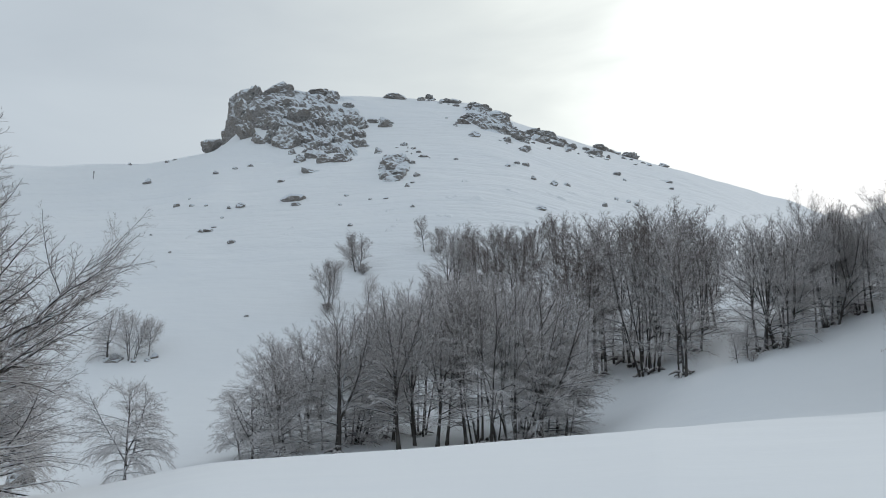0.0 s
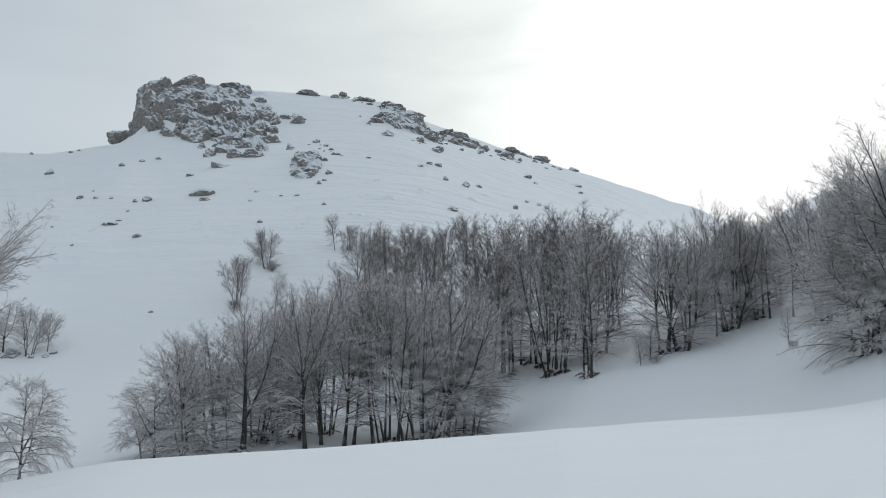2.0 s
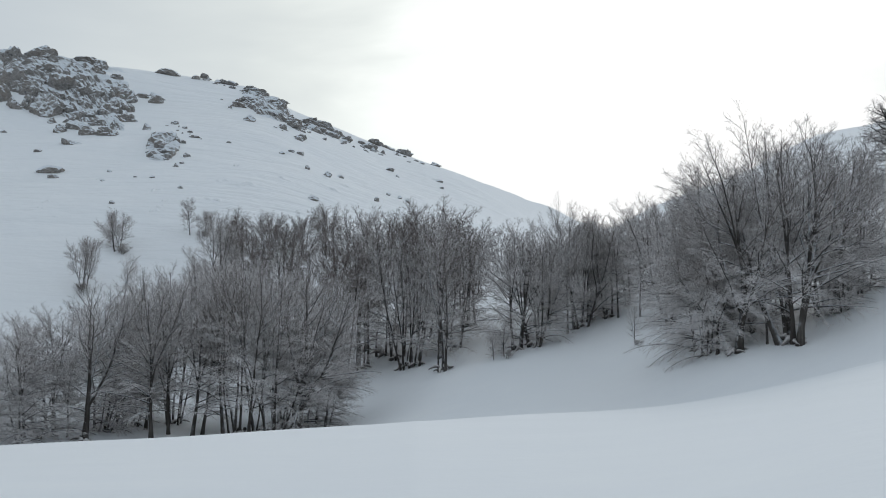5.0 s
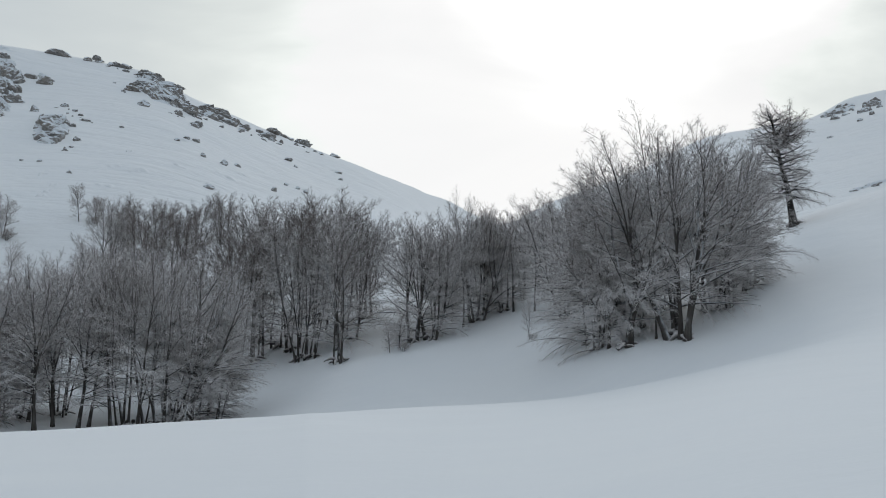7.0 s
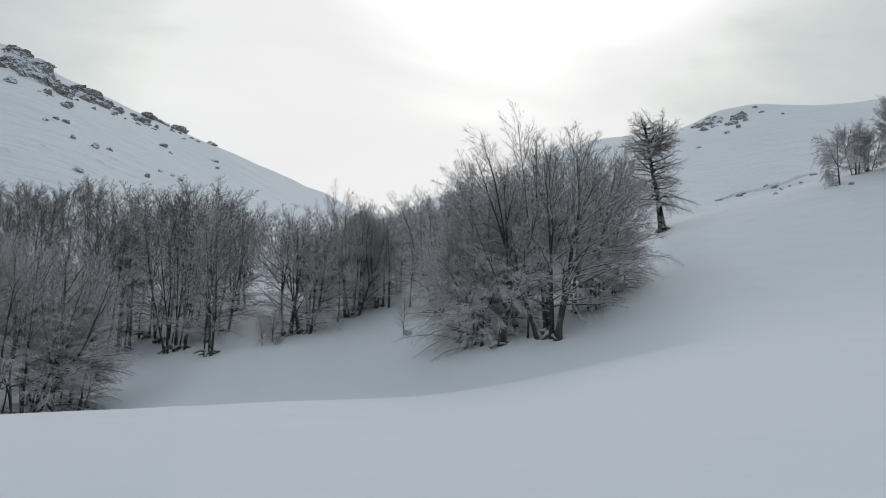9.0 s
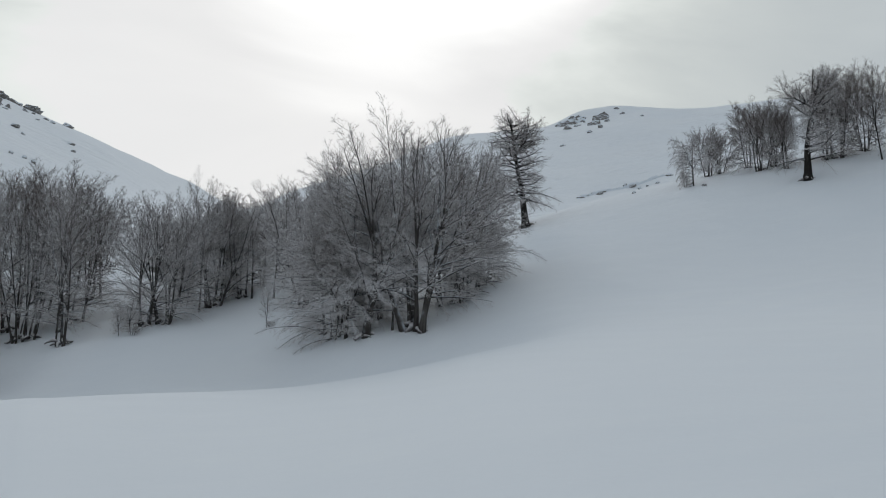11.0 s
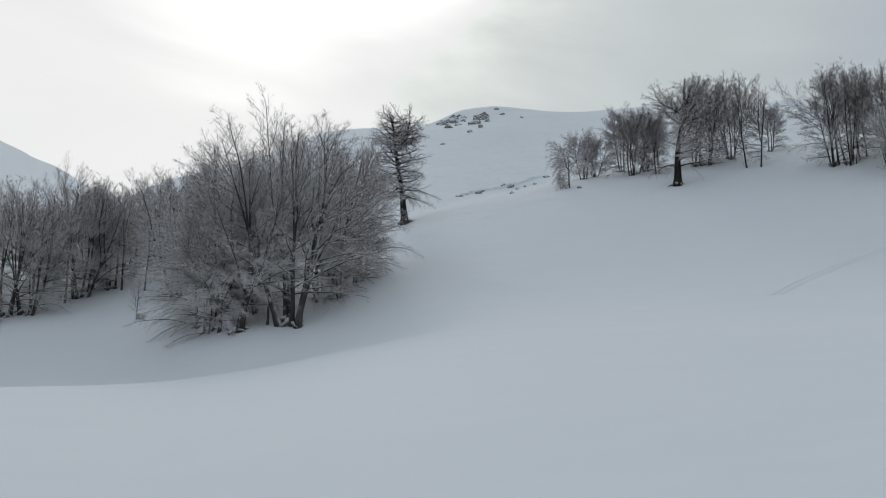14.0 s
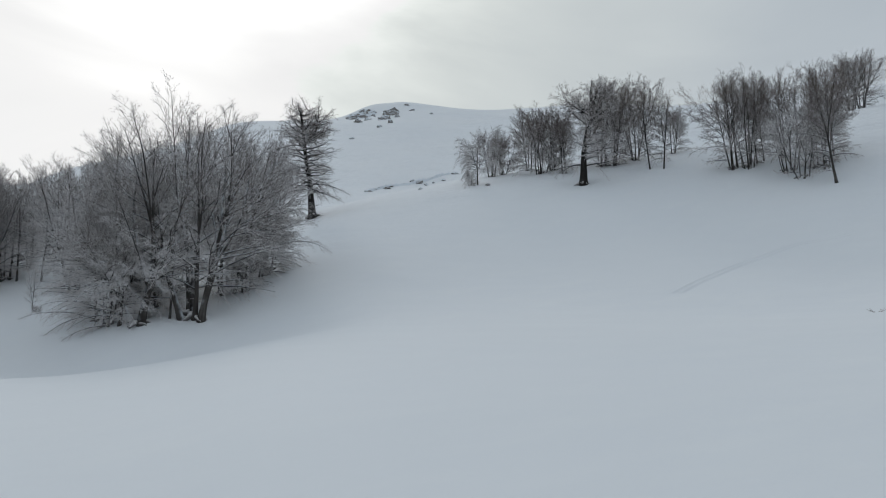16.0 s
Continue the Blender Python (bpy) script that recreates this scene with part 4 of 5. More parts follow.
def marker_post(x, y, high):
    """A thin winter marker pole."""
    root = tagged(new("marker_post"), "thin dark marker post standing in snow", "post")
    line = strand(np.random.RandomState(1), (0, 0, -0.3), (0.02, 0, 1), high + 0.3, 0.07, 0.06, 4, 0.004, 0.0)
    v, f = joined(tubes(line[0][None], line[1][None], 8))
    pole = new("pole", mesh_of("pole", v, f, M_ROOT))
    pole.parent = root
    line = strand(np.random.RandomState(2), (0.005, 0, high - 0.28), (0, 0, 1), 0.32, 0.13, 0.10, 3, 0.0, 0.0)
    v, f = joined(tubes(line[0][None], line[1][None], 8))
    cap = new("cap", mesh_of("cap", v, f, M_ROOT))
    cap.parent = root
    root.matrix_basis = pose(x, y, ground_z(x, y))
    return root

# the crag near the hilltop

cragged = outcrop("craggy grey limestone outcrop dusted with snow")
crag(cragged, -33.3, 195.1, 79.9, 4.90, 3.00, 0)
crag(cragged, -42.2, 202.0, 78.6, 4.58, 5.68, 1)
crag(cragged, -39.7, 200.1, 80.1, 3.98, 3.62, 2)
crag(cragged, -40.8, 191.3, 72.3, 2.60, 3.47, 3)
crag(cragged, -25.7, 200.8, 81.6, 4.49, 1.80, 11)
crag(cragged, -22.7, 197.1, 79.1, 2.82, 2.29, 12)
crag(cragged, -37.3, 175.6, 64.6, 4.11, 7.49, 300)
crag(cragged, -34.7, 174.1, 65.0, 4.08, 6.27, 301)
crag(cragged, -38.7, 178.4, 65.4, 2.25, 4.93, 302)
crag(cragged, -33.9, 168.6, 61.2, 2.73, 3.23, 303)
crag(cragged, -31.5, 165.0, 59.0, 2.07, 2.46, 304)
crag(cragged, -29.6, 164.4, 58.5, 2.05, 3.13, 305)
crag(cragged, -26.6, 163.3, 57.5, 3.29, 4.46, 306)
crag(cragged, -30.1, 171.9, 63.8, 3.08, 4.01, 307)
crag(cragged, -32.2, 172.5, 64.5, 2.17, 2.58, 308)
crag(cragged, -30.2, 176.9, 67.5, 2.23, 2.65, 309)
crag(cragged, -29.5, 184.1, 72.5, 3.54, 2.77, 310)
crag(cragged, -26.7, 176.5, 66.7, 3.37, 4.11, 311)
crag(cragged, -26.6, 187.6, 74.3, 2.36, 2.36, 312)
crag(cragged, -24.7, 190.9, 76.0, 2.86, 2.29, 313)
crag(cragged, -22.1, 190.2, 75.2, 2.39, 2.05, 314)
crag(cragged, -23.8, 182.0, 70.0, 1.74, 1.95, 315)
crag(cragged, -25.1, 185.3, 72.7, 2.00, 1.55, 316)
crag(cragged, -18.5, 190.6, 74.8, 2.05, 1.25, 317)
crag(cragged, -19.8, 185.9, 72.2, 2.00, 1.33, 318)
crag(cragged, -16.3, 175.2, 65.0, 2.90, 3.73, 319)
crag(cragged, -14.8, 174.9, 64.8, 2.17, 3.52, 320)
crag(cragged, -17.4, 175.1, 64.9, 2.07, 2.59, 321)
crag(cragged, -21.4, 175.2, 65.2, 3.75, 2.39, 322)
crag(cragged, -21.0, 180.3, 68.5, 3.00, 1.50, 323)
crag(cragged, -17.4, 162.1, 57.4, 3.06, 2.68, 324)
crag(cragged, -14.4, 158.4, 55.7, 2.61, 1.96, 325)
crag(cragged, -17.2, 169.1, 61.3, 2.50, 1.80, 326)
crag(cragged, -14.1, 166.9, 60.3, 1.77, 1.38, 327)
crag(cragged, -24.0, 165.8, 59.0, 2.75, 1.77, 328)
crag(cragged, -22.1, 149.4, 50.2, 1.85, 1.58, 329)
crag(cragged, -20.1, 152.2, 51.9, 2.51, 1.61, 330)
crag(cragged, -17.9, 147.4, 49.5, 2.42, 1.82, 331)
crag(cragged, -14.8, 146.3, 49.3, 2.31, 1.71, 332)
crag(cragged, -18.9, 138.2, 45.0, 2.03, 1.46, 333)
crag(cragged, -17.6, 155.0, 53.7, 1.92, 1.28, 334)
crag(cragged, -20.1, 160.2, 56.1, 2.36, 1.32, 335)
crag(cragged, -21.8, 157.5, 54.5, 1.86, 1.12, 336)
crag(cragged, -24.3, 157.1, 54.0, 1.30, 1.30, 337)
crag(cragged, -10.4, 175.7, 65.3, 1.87, 1.66, 338)
crag(cragged, -9.8, 178.2, 66.8, 1.16, 1.16, 339)
crag(cragged, -13.0, 180.0, 67.7, 1.49, 0.96, 340)
crag(cragged, -31.5, 188.9, 75.7, 2.28, 1.37, 341)
crag(cragged, -24.9, 171.2, 62.6, 2.24, 2.03, 342)
crag(cragged, -22.7, 170.5, 61.9, 2.43, 1.62, 343)
crag(cragged, -44.5, 190.9, 67.3, 3.21, 2.52, 350)
crag_mass(cragged, -12.4, -4.5, 163, 206, 1.5, 3.0, 40)

cragged = outcrop("low snow-plastered outcrop of broken limestone")
crag(cragged, -6.7, 135.0, 44.6, 2.41, 1.78, 32)
crag(cragged, -7.7, 141.4, 47.7, 1.65, 1.21, 33)
crag(cragged, -5.9, 137.9, 46.1, 1.61, 1.29, 34)
crag(cragged, -6.2, 131.1, 42.4, 1.83, 0.92, 35)
crag(cragged, -6.2, 156.3, 55.1, 1.21, 0.67, 36)
crag(cragged, -4.6, 151.9, 53.1, 0.71, 0.77, 37)
crag(cragged, -2.8, 143.6, 49.0, 1.00, 0.45, 38)
crag(cragged, -3.7, 147.6, 51.0, 0.57, 0.40, 39)
crag(cragged, -3.5, 129.6, 41.7, 0.82, 0.78, 40)
crag(cragged, -4.5, 123.5, 38.5, 0.75, 0.60, 41)
crag(cragged, -8.4, 143.8, 48.8, 0.67, 0.74, 42)
crag(cragged, -8.6, 135.3, 44.5, 0.44, 0.67, 43)
crag(cragged, -5.5, 135.5, 44.9, 0.36, 0.44, 44)
crag(cragged, -4.1, 137.5, 46.1, 0.63, 0.60, 45)
crag(cragged, -6.3, 127.4, 40.4, 0.46, 0.45, 46)
crag(cragged, -8.4, 131.7, 42.5, 0.75, 0.33, 47)
crag(cragged, -7.3, 154.6, 54.2, 0.48, 0.20, 48)
crag(cragged, -5.5, 153.1, 53.6, 0.26, 0.31, 49)
crag(cragged, -5.5, 149.1, 51.6, 0.27, 0.31, 50)
crag(cragged, -4.7, 146.3, 50.4, 0.19, 0.32, 51)
crag(cragged, -2.8, 144.4, 49.4, 0.48, 0.16, 52)
crag(cragged, -2.0, 142.0, 48.3, 0.22, 0.17, 53)
crag(cragged, -3.6, 146.0, 50.2, 0.27, 0.12, 54)
crag(cragged, -3.2, 144.4, 49.4, 0.15, 0.18, 55)
crag_mass(cragged, -3.9, -1.8, 126, 149, 0.8, 8.0, rounded=True)

cragged = outcrop("line of grey rocks along the ridge")
crag(cragged, 6.6, 207.9, 81.6, 2.98, 1.02, 56)
crag(cragged, 11.0, 204.5, 78.1, 3.40, 1.24, 57)
crag(cragged, 12.9, 203.6, 76.8, 1.38, 1.38, 58)
crag(cragged, 10.4, 213.7, 83.3, 0.81, 0.56, 59)
crag(cragged, 13.8, 183.5, 66.7, 2.36, 1.25, 60)
crag(cragged, 13.6, 191.1, 70.5, 1.59, 0.87, 61)
crag(cragged, 5.4, 187.5, 71.6, 1.77, 0.50, 62)
crag(cragged, 3.5, 181.2, 68.2, 1.37, 0.62, 63)
crag(cragged, 10.9, 168.8, 60.5, 0.89, 0.57, 64)
crag(cragged, 0.8, 209.6, 83.7, 2.06, 0.63, 65)
crag(cragged, -2.9, 208.0, 83.9, 1.41, 0.55, 66)
crag(cragged, 15.3, 179.3, 64.3, 1.49, 0.68, 67)
crag(cragged, 19.5, 189.0, 67.2, 1.86, 0.86, 68)
crag(cragged, 3.0, 203.2, 79.9, 1.20, 0.35, 69)
crag(cragged, 10.5, 212.1, 81.9, 1.30, 0.46, 70)
crag(cragged, 9.6, 213.8, 83.8, 1.19, 0.43, 71)
crag(cragged, 9.9, 185.3, 69.3, 0.86, 0.59, 72)
crag(cragged, 14.3, 216.3, 82.8, 1.79, 0.57, 73)
crag(cragged, 11.4, 204.1, 77.7, 1.28, 0.73, 74)
crag(cragged, 11.1, 185.3, 68.7, 0.55, 0.71, 75)
crag(cragged, 13.2, 198.4, 74.2, 0.43, 0.56, 76)
crag(cragged, 11.0, 182.1, 67.2, 0.56, 0.45, 77)
crag(cragged, 10.0, 215.8, 84.3, 0.39, 0.18, 78)
crag(cragged, 10.2, 215.8, 84.1, 0.22, 0.33, 79)
crag(cragged, 10.2, 213.4, 82.7, 0.36, 0.26, 80)
crag(cragged, 15.3, 176.5, 62.9, 0.88, 0.56, 81)
crag(cragged, 16.0, 180.5, 64.5, 0.73, 0.70, 82)
crag(cragged, 14.9, 172.6, 61.1, 0.90, 0.51, 83)
crag(cragged, 12.3, 181.2, 66.2, 0.41, 0.43, 84)
crag(cragged, 13.9, 182.7, 66.4, 0.43, 0.39, 85)
crag(cragged, 13.4, 185.1, 67.7, 0.52, 0.25, 86)
crag(cragged, 7.4, 185.1, 69.9, 0.46, 0.28, 87)
crag(cragged, 5.9, 189.1, 72.3, 0.71, 0.19, 88)
crag(cragged, 4.7, 187.9, 71.8, 0.80, 0.25, 89)
crag(cragged, 2.4, 178.4, 66.7, 0.46, 0.36, 90)
crag(cragged, 2.3, 177.6, 66.3, 0.59, 0.34, 91)
crag(cragged, 2.5, 176.4, 65.6, 0.36, 0.21, 92)
crag(cragged, 10.9, 164.4, 58.2, 0.29, 0.20, 93)
crag(cragged, 9.7, 165.7, 59.2, 0.41, 0.28, 94)
crag(cragged, 10.7, 166.9, 59.5, 0.25, 0.21, 95)
crag(cragged, -0.5, 205.2, 81.3, 0.81, 0.20, 96)
crag(cragged, 1.2, 204.8, 80.9, 0.48, 0.22, 97)
crag(cragged, 3.6, 211.6, 84.1, 0.98, 0.35, 98)
crag(cragged, -3.0, 208.4, 83.2, 0.41, 0.22, 99)
crag(cragged, -4.0, 212.4, 85.0, 0.36, 0.24, 100)
crag(cragged, -1.8, 213.6, 85.5, 0.45, 0.20, 101)
crag(cragged, 16.4, 176.0, 62.3, 0.59, 0.32, 102)
crag(cragged, 13.2, 172.7, 61.8, 0.43, 0.29, 103)
crag(cragged, 13.8, 171.8, 61.1, 0.50, 0.38, 104)
crag(cragged, 18.1, 187.1, 66.8, 0.48, 0.30, 105)
crag(cragged, 20.1, 186.1, 65.6, 0.70, 0.44, 106)
crag(cragged, 20.9, 192.5, 68.4, 0.52, 0.49, 107)
crag(cragged, 6.6, 202.9, 79.0, 4.46, 1.45, 360)
crag(cragged, 10.6, 194.7, 73.7, 5.19, 2.31, 361)
crag(cragged, 12.2, 192.1, 71.6, 2.27, 2.27, 362)
crag(cragged, 5.1, 186.4, 70.9, 2.76, 0.88, 363)
crag(cragged, 3.4, 180.0, 67.5, 2.13, 1.06, 364)
crag(cragged, 13.6, 174.0, 62.3, 2.56, 2.25, 365)
crag(cragged, 12.5, 178.1, 64.6, 3.04, 1.68, 366)
crag(cragged, 18.1, 187.6, 67.0, 2.77, 1.22, 367)
crag(cragged, 22.5, 190.7, 66.9, 2.81, 1.80, 368)
crag(cragged, 11.0, 167.1, 59.5, 1.57, 0.98, 369)
crag(cragged, 13.5, 163.4, 56.8, 1.92, 0.77, 370)
crag_mass(cragged, 1.2, 4.4, 172, 212, 1.1, 5.0, rounded=True)

cragged = outcrop("line of grey rocks on the falling ridge")
crag(cragged, 22.4, 200.8, 71.8, 2.96, 1.90, 380)
crag(cragged, 24.9, 199.4, 70.3, 2.12, 1.41, 381)
crag(cragged, 17.5, 193.7, 70.3, 3.77, 1.60, 382)
crag(cragged, 30.4, 198.7, 67.8, 2.93, 1.64, 384)
crag(cragged, 36.3, 222.3, 77.0, 2.60, 1.10, 108)
crag(cragged, 40.0, 228.1, 77.7, 2.47, 1.64, 109)
crag(cragged, 43.3, 230.4, 77.9, 2.08, 1.35, 110)
crag(cragged, 45.1, 230.0, 76.9, 1.87, 1.35, 111)
crag(cragged, 30.5, 199.7, 68.3, 1.61, 0.99, 112)
crag(cragged, 31.6, 196.7, 66.4, 1.24, 0.62, 113)
crag(cragged, 25.7, 194.7, 67.7, 1.92, 0.87, 114)
crag(cragged, 22.5, 191.5, 67.3, 1.54, 0.77, 115)
crag(cragged, 29.6, 202.2, 69.7, 1.45, 0.73, 116)
crag(cragged, 35.9, 221.9, 76.7, 1.23, 0.49, 117)
crag(cragged, 30.8, 202.9, 69.5, 0.57, 0.36, 118)
crag(cragged, 31.3, 206.0, 70.8, 1.10, 0.49, 119)
crag(cragged, 32.8, 194.9, 65.2, 0.98, 0.56, 120)
crag(cragged, 34.0, 200.3, 67.4, 1.07, 0.83, 121)
crag(cragged, 38.9, 210.4, 70.6, 0.65, 0.74, 122)
crag(cragged, 39.1, 209.6, 70.2, 0.67, 0.44, 123)
crag(cragged, 44.1, 224.5, 76.3, 0.64, 0.53, 124)
crag(cragged, 46.2, 233.5, 79.1, 0.81, 0.80, 125)
crag(cragged, 38.7, 195.4, 64.3, 0.53, 0.50, 126)
crag(cragged, 41.0, 211.7, 70.6, 0.55, 0.40, 127)
crag(cragged, 41.5, 202.2, 66.8, 0.68, 0.55, 128)
crag(cragged, 28.8, 195.5, 66.8, 0.77, 0.53, 129)
crag(cragged, 28.5, 187.5, 63.4, 0.74, 0.29, 130)
crag(cragged, 29.2, 194.6, 66.3, 0.50, 0.44, 131)
crag(cragged, 30.9, 195.6, 66.1, 0.57, 0.26, 132)
crag(cragged, 33.2, 200.9, 67.9, 0.39, 0.28, 133)
crag(cragged, 28.8, 187.0, 63.0, 0.32, 0.25, 134)
crag(cragged, 23.1, 181.7, 62.5, 0.65, 0.31, 135)
crag(cragged, 25.6, 190.7, 65.9, 0.53, 0.46, 136)
crag(cragged, 26.7, 199.4, 69.6, 0.73, 0.37, 137)
crag(cragged, 19.3, 176.1, 61.2, 0.56, 0.42, 138)
crag(cragged, 22.0, 187.9, 65.8, 0.40, 0.38, 139)
crag(cragged, 22.4, 191.5, 67.3, 0.70, 0.37, 140)
crag(cragged, 25.9, 185.8, 63.4, 0.45, 0.38, 141)
crag(cragged, 29.5, 203.5, 70.3, 0.55, 0.31, 142)
crag(cragged, 30.5, 202.1, 69.3, 0.47, 0.31, 143)

cragged = outcrop("dark rocks below the far summit")
crag(cragged, 200.0, 228.9, 101.3, 2.28, 1.39, 144)
crag(cragged, 208.2, 225.9, 103.3, 3.32, 2.17, 145)
crag(cragged, 190.9, 209.2, 93.2, 1.06, 0.94, 146)
crag(cragged, 219.5, 234.0, 109.8, 1.07, 0.80, 147)
crag(cragged, 213.5, 225.3, 105.3, 1.29, 1.03, 148)
crag(cragged, 208.6, 234.1, 105.4, 1.83, 1.04, 149)
crag(cragged, 227.5, 257.5, 118.5, 1.43, 0.71, 150)
crag(cragged, 215.4, 251.6, 111.2, 1.24, 1.10, 151)
crag(cragged, 237.2, 245.9, 120.1, 1.99, 0.71, 152)
crag(cragged, 229.6, 235.3, 113.8, 1.91, 0.68, 153)
crag_mass(cragged, 40.4, 42.3, 322, 346, 1.3, 21.0, step=0.6, rounded=True)
crag_mass(cragged, 42.5, 43.6, 316, 334, 1.6, 23.0, step=0.6, rounded=True)

cragged = outcrop("dark rocks on the shoulder of the far summit")
crag(cragged, 200.2, 229.3, 101.5, 1.82, 1.01, 154)
crag(cragged, 207.3, 225.6, 103.0, 2.24, 1.63, 155)
crag(cragged, 198.1, 212.3, 96.8, 1.35, 1.16, 156)
crag(cragged, 215.4, 227.4, 106.6, 1.04, 0.83, 157)
crag(cragged, 217.3, 254.2, 112.5, 1.11, 0.78, 158)
crag(cragged, 205.9, 231.8, 103.9, 0.93, 0.62, 159)
crag(cragged, 226.6, 256.7, 117.7, 1.60, 0.57, 160)
crag(cragged, 215.9, 238.9, 109.3, 0.86, 0.54, 161)
crag(cragged, 230.6, 236.0, 114.4, 1.10, 0.44, 162)

cragged = outcrop("thin band of stones along a bare bank")
crag(cragged, 132.7, 144.8, 52.6, 0.87, 0.33, 163)
crag(cragged, 137.9, 143.7, 54.0, 0.77, 0.33, 164)
crag_mass(cragged, 41.0, 44.8, 112, 122, 0.42, 12.0, step=0.3, rounded=True)

# stones on the hillside
boulder(-9.8, 207.8, 4.15, 0.76, 165)
boulder(-4.6, 207.9, 1.62, 0.57, 166)
boulder(-2.6, 210.8, 1.64, 0.77, 167)
boulder(-0.3, 208.0, 1.38, 0.66, 168)
boulder(2.4, 210.4, 3.50, 0.77, 169)
boulder(5.2, 165.9, 1.84, 0.83, 170)
boulder(17.9, 184.3, 2.67, 1.01, 171)
boulder(22.3, 189.5, 2.54, 1.30, 172)
boulder(24.0, 186.5, 1.56, 0.85, 173)
boulder(13.5, 160.6, 1.25, 0.59, 174)
boulder(20.6, 190.9, 1.28, 0.70, 175)
boulder(47.7, 211.1, 2.64, 0.59, 176)
boulder(42.0, 198.4, 1.12, 0.46, 177)
boulder(12.4, 133.8, 0.97, 0.55, 178)
boulder(15.0, 133.2, 1.04, 0.55, 179)
boulder(17.4, 137.7, 0.92, 0.38, 180)
boulder(12.3, 144.7, 1.13, 0.59, 181)
boulder(9.3, 140.5, 0.94, 0.45, 182)
boulder(11.0, 144.0, 0.80, 0.33, 183)
boulder(21.0, 127.5, 0.72, 0.47, 184)
boulder(24.0, 135.9, 0.69, 0.31, 185)
boulder(25.5, 135.2, 0.69, 0.31, 186)
boulder(26.3, 133.4, 0.75, 0.43, 187)
boulder(11.3, 114.6, 1.15, 0.37, 188)
boulder(-3.4, 110.2, 0.61, 0.30, 189)
boulder(-3.9, 125.5, 0.56, 0.23, 190)
boulder(40.3, 175.0, 1.59, 0.41, 191)
boulder(38.7, 165.5, 0.75, 0.31, 192)
boulder(29.9, 168.2, 1.71, 0.31, 193)
boulder(30.3, 163.2, 0.74, 0.30, 194)
boulder(-43.3, 143.2, 1.41, 0.68, 195)
boulder(-33.3, 143.0, 1.14, 0.47, 196)
boulder(-31.5, 147.1, 0.83, 0.27, 197)
boulder(-29.5, 149.1, 0.93, 0.35, 198)
boulder(-21.8, 131.8, 1.04, 0.30, 199)
boulder(-18.5, 119.8, 3.09, 0.88, 200)
boulder(-17.4, 116.8, 0.98, 0.32, 201)
boulder(-32.8, 121.2, 0.77, 0.34, 202)
boulder(-30.6, 119.7, 0.62, 0.22, 203)
boulder(-28.7, 119.0, 0.48, 0.22, 204)
boulder(-25.6, 117.6, 0.73, 0.33, 205)
boulder(-24.5, 118.3, 1.21, 0.44, 206)
boulder(-26.5, 107.9, 0.74, 0.30, 207)
boulder(-25.7, 108.1, 1.11, 0.25, 208)
boulder(-25.5, 109.7, 0.75, 0.20, 209)
boulder(-21.8, 102.6, 0.76, 0.29, 210)
boulder(-27.5, 99.9, 0.34, 0.14, 211)
boulder(-11.9, 120.6, 0.54, 0.22, 212)
boulder(-6.8, 116.6, 0.65, 0.21, 213)
boulder(-9.8, 104.1, 0.75, 0.29, 214)
boulder(-12.1, 115.2, 0.45, 0.16, 215)
boulder(-57.9, 180.1, 0.84, 0.43, 216)
boulder(-46.7, 164.7, 0.76, 0.47, 217)
boulder(-46.1, 166.9, 0.67, 0.32, 218)
boulder(-13.6, 180.7, 0.90, 0.58, 219)
boulder(-10.6, 176.9, 1.97, 1.13, 220)
boulder(-10.0, 150.1, 1.25, 0.75, 221)
boulder(-11.6, 182.0, 1.01, 0.58, 222)
boulder(-32.4, 125.5, 0.43, 0.18, 223)
boulder(-25.5, 113.6, 0.39, 0.16, 224)
boulder(-31.6, 107.0, 0.37, 0.15, 225)
boulder(-8.7, 117.4, 0.46, 0.16, 226)
boulder(0.7, 185.2, 0.62, 0.34, 227)
boulder(2.0, 141.6, 0.63, 0.19, 228)
boulder(-16.1, 82.5, 0.37, 0.11, 229)
boulder(-24.0, 74.5, 0.96, 0.43, 230, label="snow-capped stone at the foot of small trees")
boulder(-21.3, 74.9, 0.65, 0.28, 231, label="snow-capped stone at the foot of small trees")
boulder(-22.6, 74.2, 0.52, 0.21, 232, label="snow-capped stone at the foot of small trees")
boulder(-21.7, 74.3, 0.43, 0.21, 233, label="snow-capped stone at the foot of small trees")
boulder(-24.5, 74.2, 0.61, 0.28, 234, label="snow-capped stone at the foot of small trees")
boulder(140.5, 141.8, 1.44, 0.64, 235, label="dark stone on the bare bank", group="stones on the bank")
boulder(52.6, 53.0, 0.37, 0.24, 236, label="dark stone on the bare bank", group="stones on the bank")
boulder(140.7, 143.8, 0.67, 0.37, 237, label="dark stone on the bare bank", group="stones on the bank")
boulder(134.6, 144.1, 1.31, 0.27, 238, label="dark stone on the bare bank", group="stones on the bank")
boulder(139.5, 138.8, 0.87, 0.27, 239, label="dark stone on the bare bank", group="stones on the bank")
boulder(143.3, 137.8, 0.88, 0.27, 240, label="dark stone on the bare bank", group="stones on the bank")
boulder(223.1, 219.8, 1.39, 0.57, 241, label="dark stone on the bare bank", group="stones on the bank")
boulder(176.9, 205.0, 1.50, 0.49, 242, label="dark stone on the bare bank", group="stones on the bank")
boulder(129.4, 143.5, 1.71, 0.35, 243, label="dark stone on the bare bank", group="stones on the bank")
boulder(132.2, 142.5, 1.51, 0.44, 244, label="dark stone on the bare bank", group="stones on the bank")
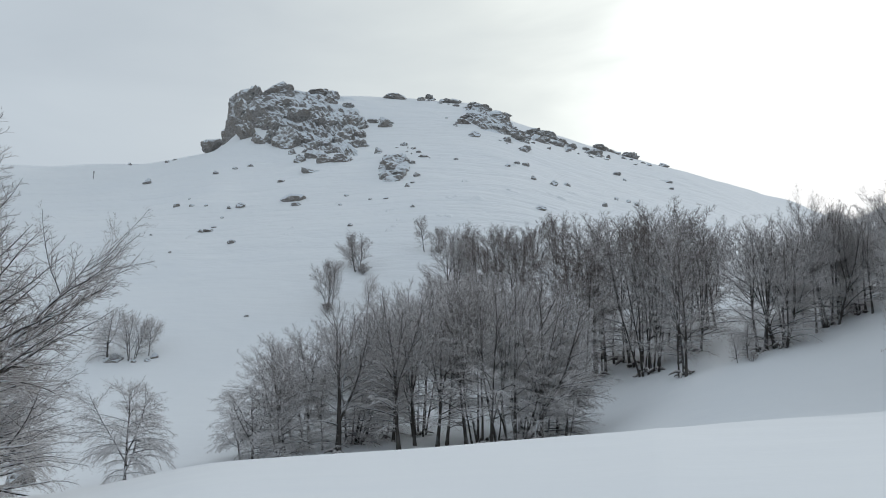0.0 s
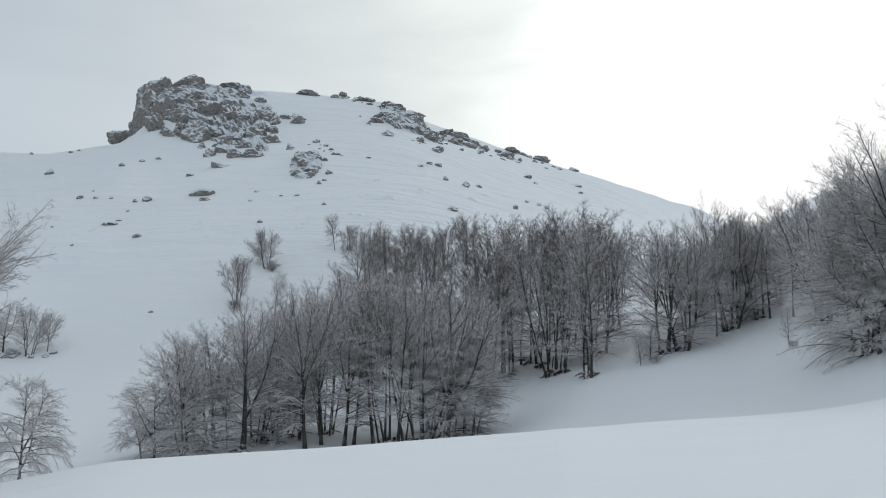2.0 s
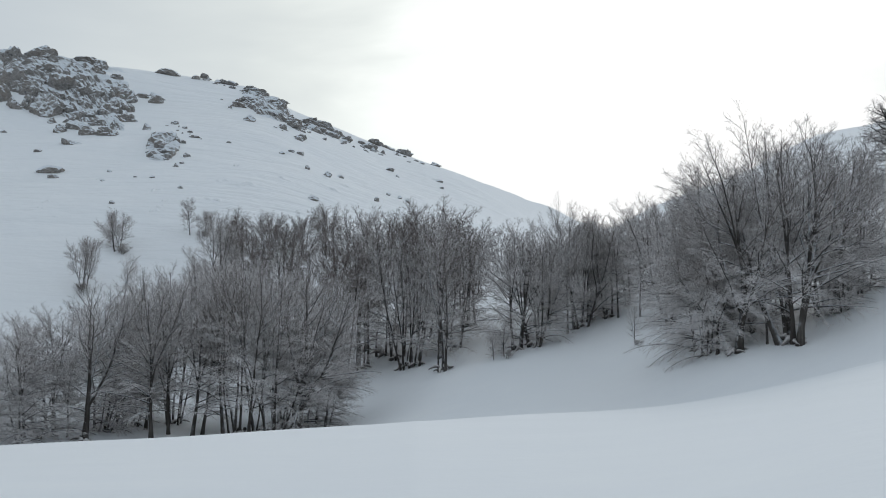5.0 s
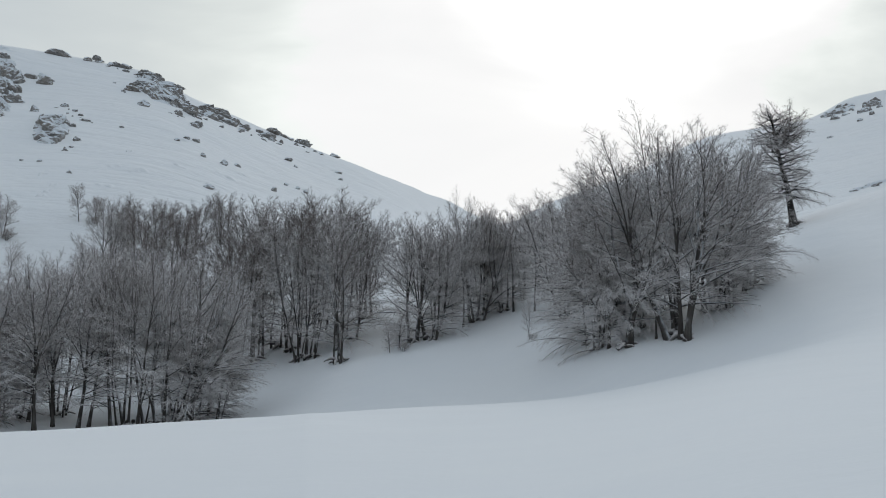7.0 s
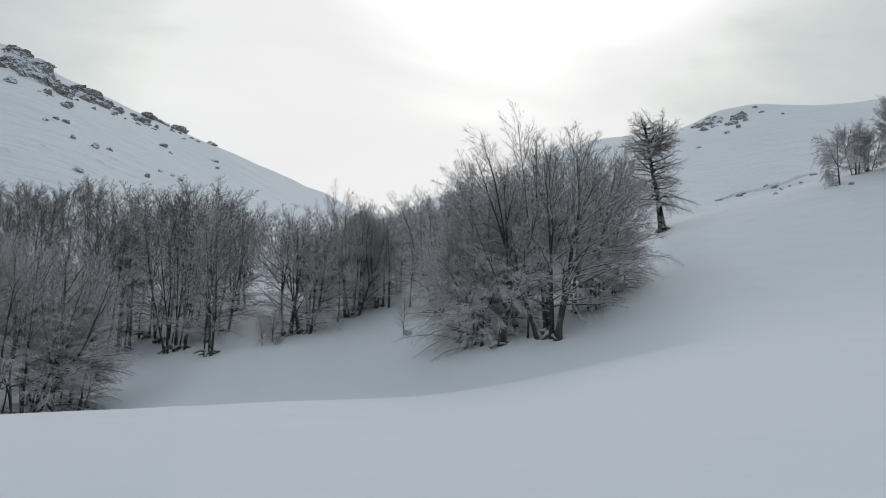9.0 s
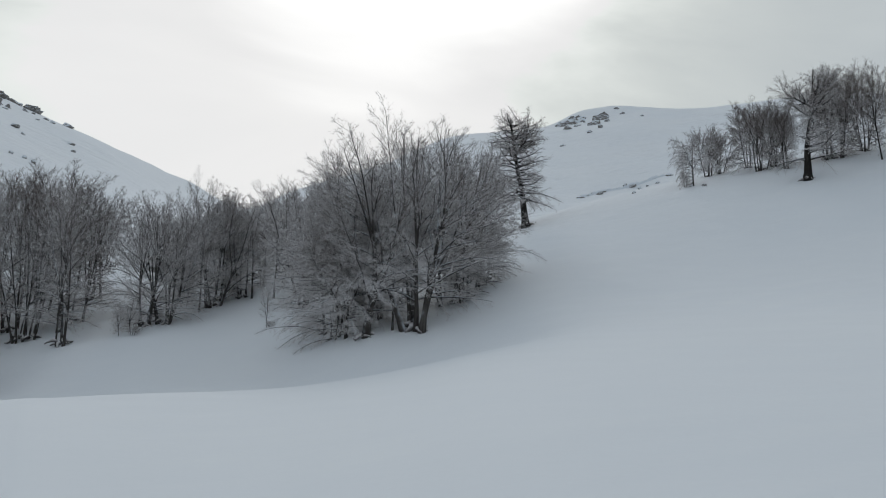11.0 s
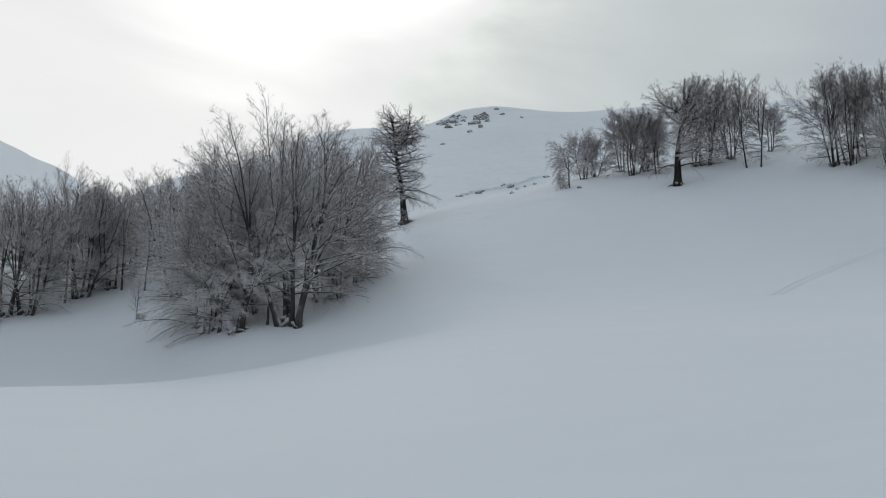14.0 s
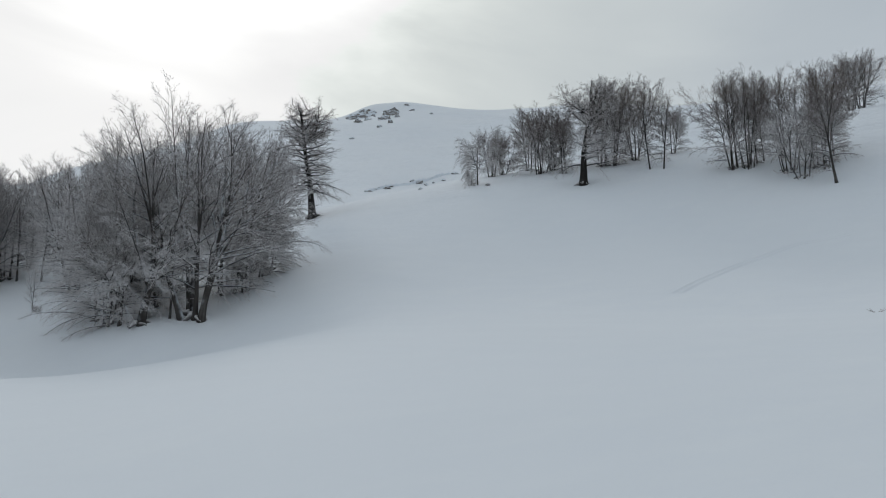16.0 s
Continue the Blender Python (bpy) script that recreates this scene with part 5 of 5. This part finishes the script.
boulder(135.2, 144.1, 0.88, 0.27, 245, label="dark stone on the bare bank", group="stones on the bank")
boulder(140.3, 143.6, 0.89, 0.27, 246, label="dark stone on the bare bank", group="stones on the bank")
boulder(140.2, 141.5, 1.55, 0.54, 247, label="dark stone on the bare bank", group="stones on the bank")
boulder(55.6, 55.3, 0.35, 0.11, 249, label="dark stone on the bare bank", group="stones on the bank")
boulder(141.1, 138.4, 0.66, 0.27, 250, label="dark stone on the bare bank", group="stones on the bank")
boulder(149.9, 140.7, 1.60, 0.37, 251, label="dark stone on the bare bank", group="stones on the bank")
boulder(127.1, 142.3, 1.48, 0.26, 252, label="dark stone on the bare bank", group="stones on the bank")
boulder(52.8, 46.4, 0.39, 0.19, 253, label="dark stone on the bare bank", group="stones on the bank")
boulder(52.8, 47.6, 0.32, 0.16, 254, label="dark stone on the bare bank", group="stones on the bank")
boulder(-22.0, 56.1, 0.80, 0.60, 255, label="grey boulder under snow-laden branches", group="boulders at the brow")
boulder(-20.6, 50.9, 1.34, 0.70, 256, label="grey boulder under snow-laden branches", group="boulders at the brow")

# drifts, a ski track and small things on the snow
drift(11.3, 115.2, 1.28, 0.27, 0)
drift(3.5, 113.7, 3.94, 0.33, 1)
drift(1.1, 114.6, 1.98, 0.20, 2)
drift(0.1, 106.0, 2.19, 0.24, 3)
drift(-1.8, 105.6, 1.21, 0.18, 4)
drift(11.9, 116.0, 2.01, 0.34, 5)
drift(14.6, 125.7, 3.65, 0.29, 6)
drift(17.2, 130.9, 1.52, 0.23, 7)
drift(-5.0, 103.1, 1.42, 0.18, 8)
drift(-4.6, 105.1, 1.21, 0.18, 9)
drift(-5.5, 101.7, 1.28, 0.17, 10)
drift(-16.3, 106.0, 1.23, 0.18, 11)
drift(-16.2, 108.6, 1.13, 0.13, 12)
drift(-16.3, 103.5, 1.08, 0.12, 13)
drift(-14.5, 100.2, 1.27, 0.12, 14)
drift(10.0, 141.6, 1.98, 0.33, 15)
drift(40.3, 175.9, 2.71, 0.42, 16)
drift(2.8, 125.5, 1.16, 0.29, 17)
drift(26.9, 135.3, 2.38, 0.32, 18)
drift(-26.8, 105.9, 1.87, 0.19, 19)
drift(-5.9, 110.0, 1.65, 0.19, 20)
drift(-12.3, 116.5, 1.35, 0.20, 21)
drift(8.5, 121.2, 2.11, 0.21, 22)
ski_track(((35.02, 20.93), (37.81, 21.50), (41.27, 22.08), (43.58, 21.85), (45.24, 21.52), (46.59, 21.11), (47.36, 20.10), (48.35, 19.28)))
grass_tuft(29.6, 11.2, 0.4)
marker_post(-55.0, 153.6, 1.18)
earth_bank(((126.0, 142.2), (130.0, 143.3), (134.4, 144.8), (137.1, 143.6), (139.8, 142.3), (143.3, 141.7), (148.1, 142.4), (151.8, 142.2)))
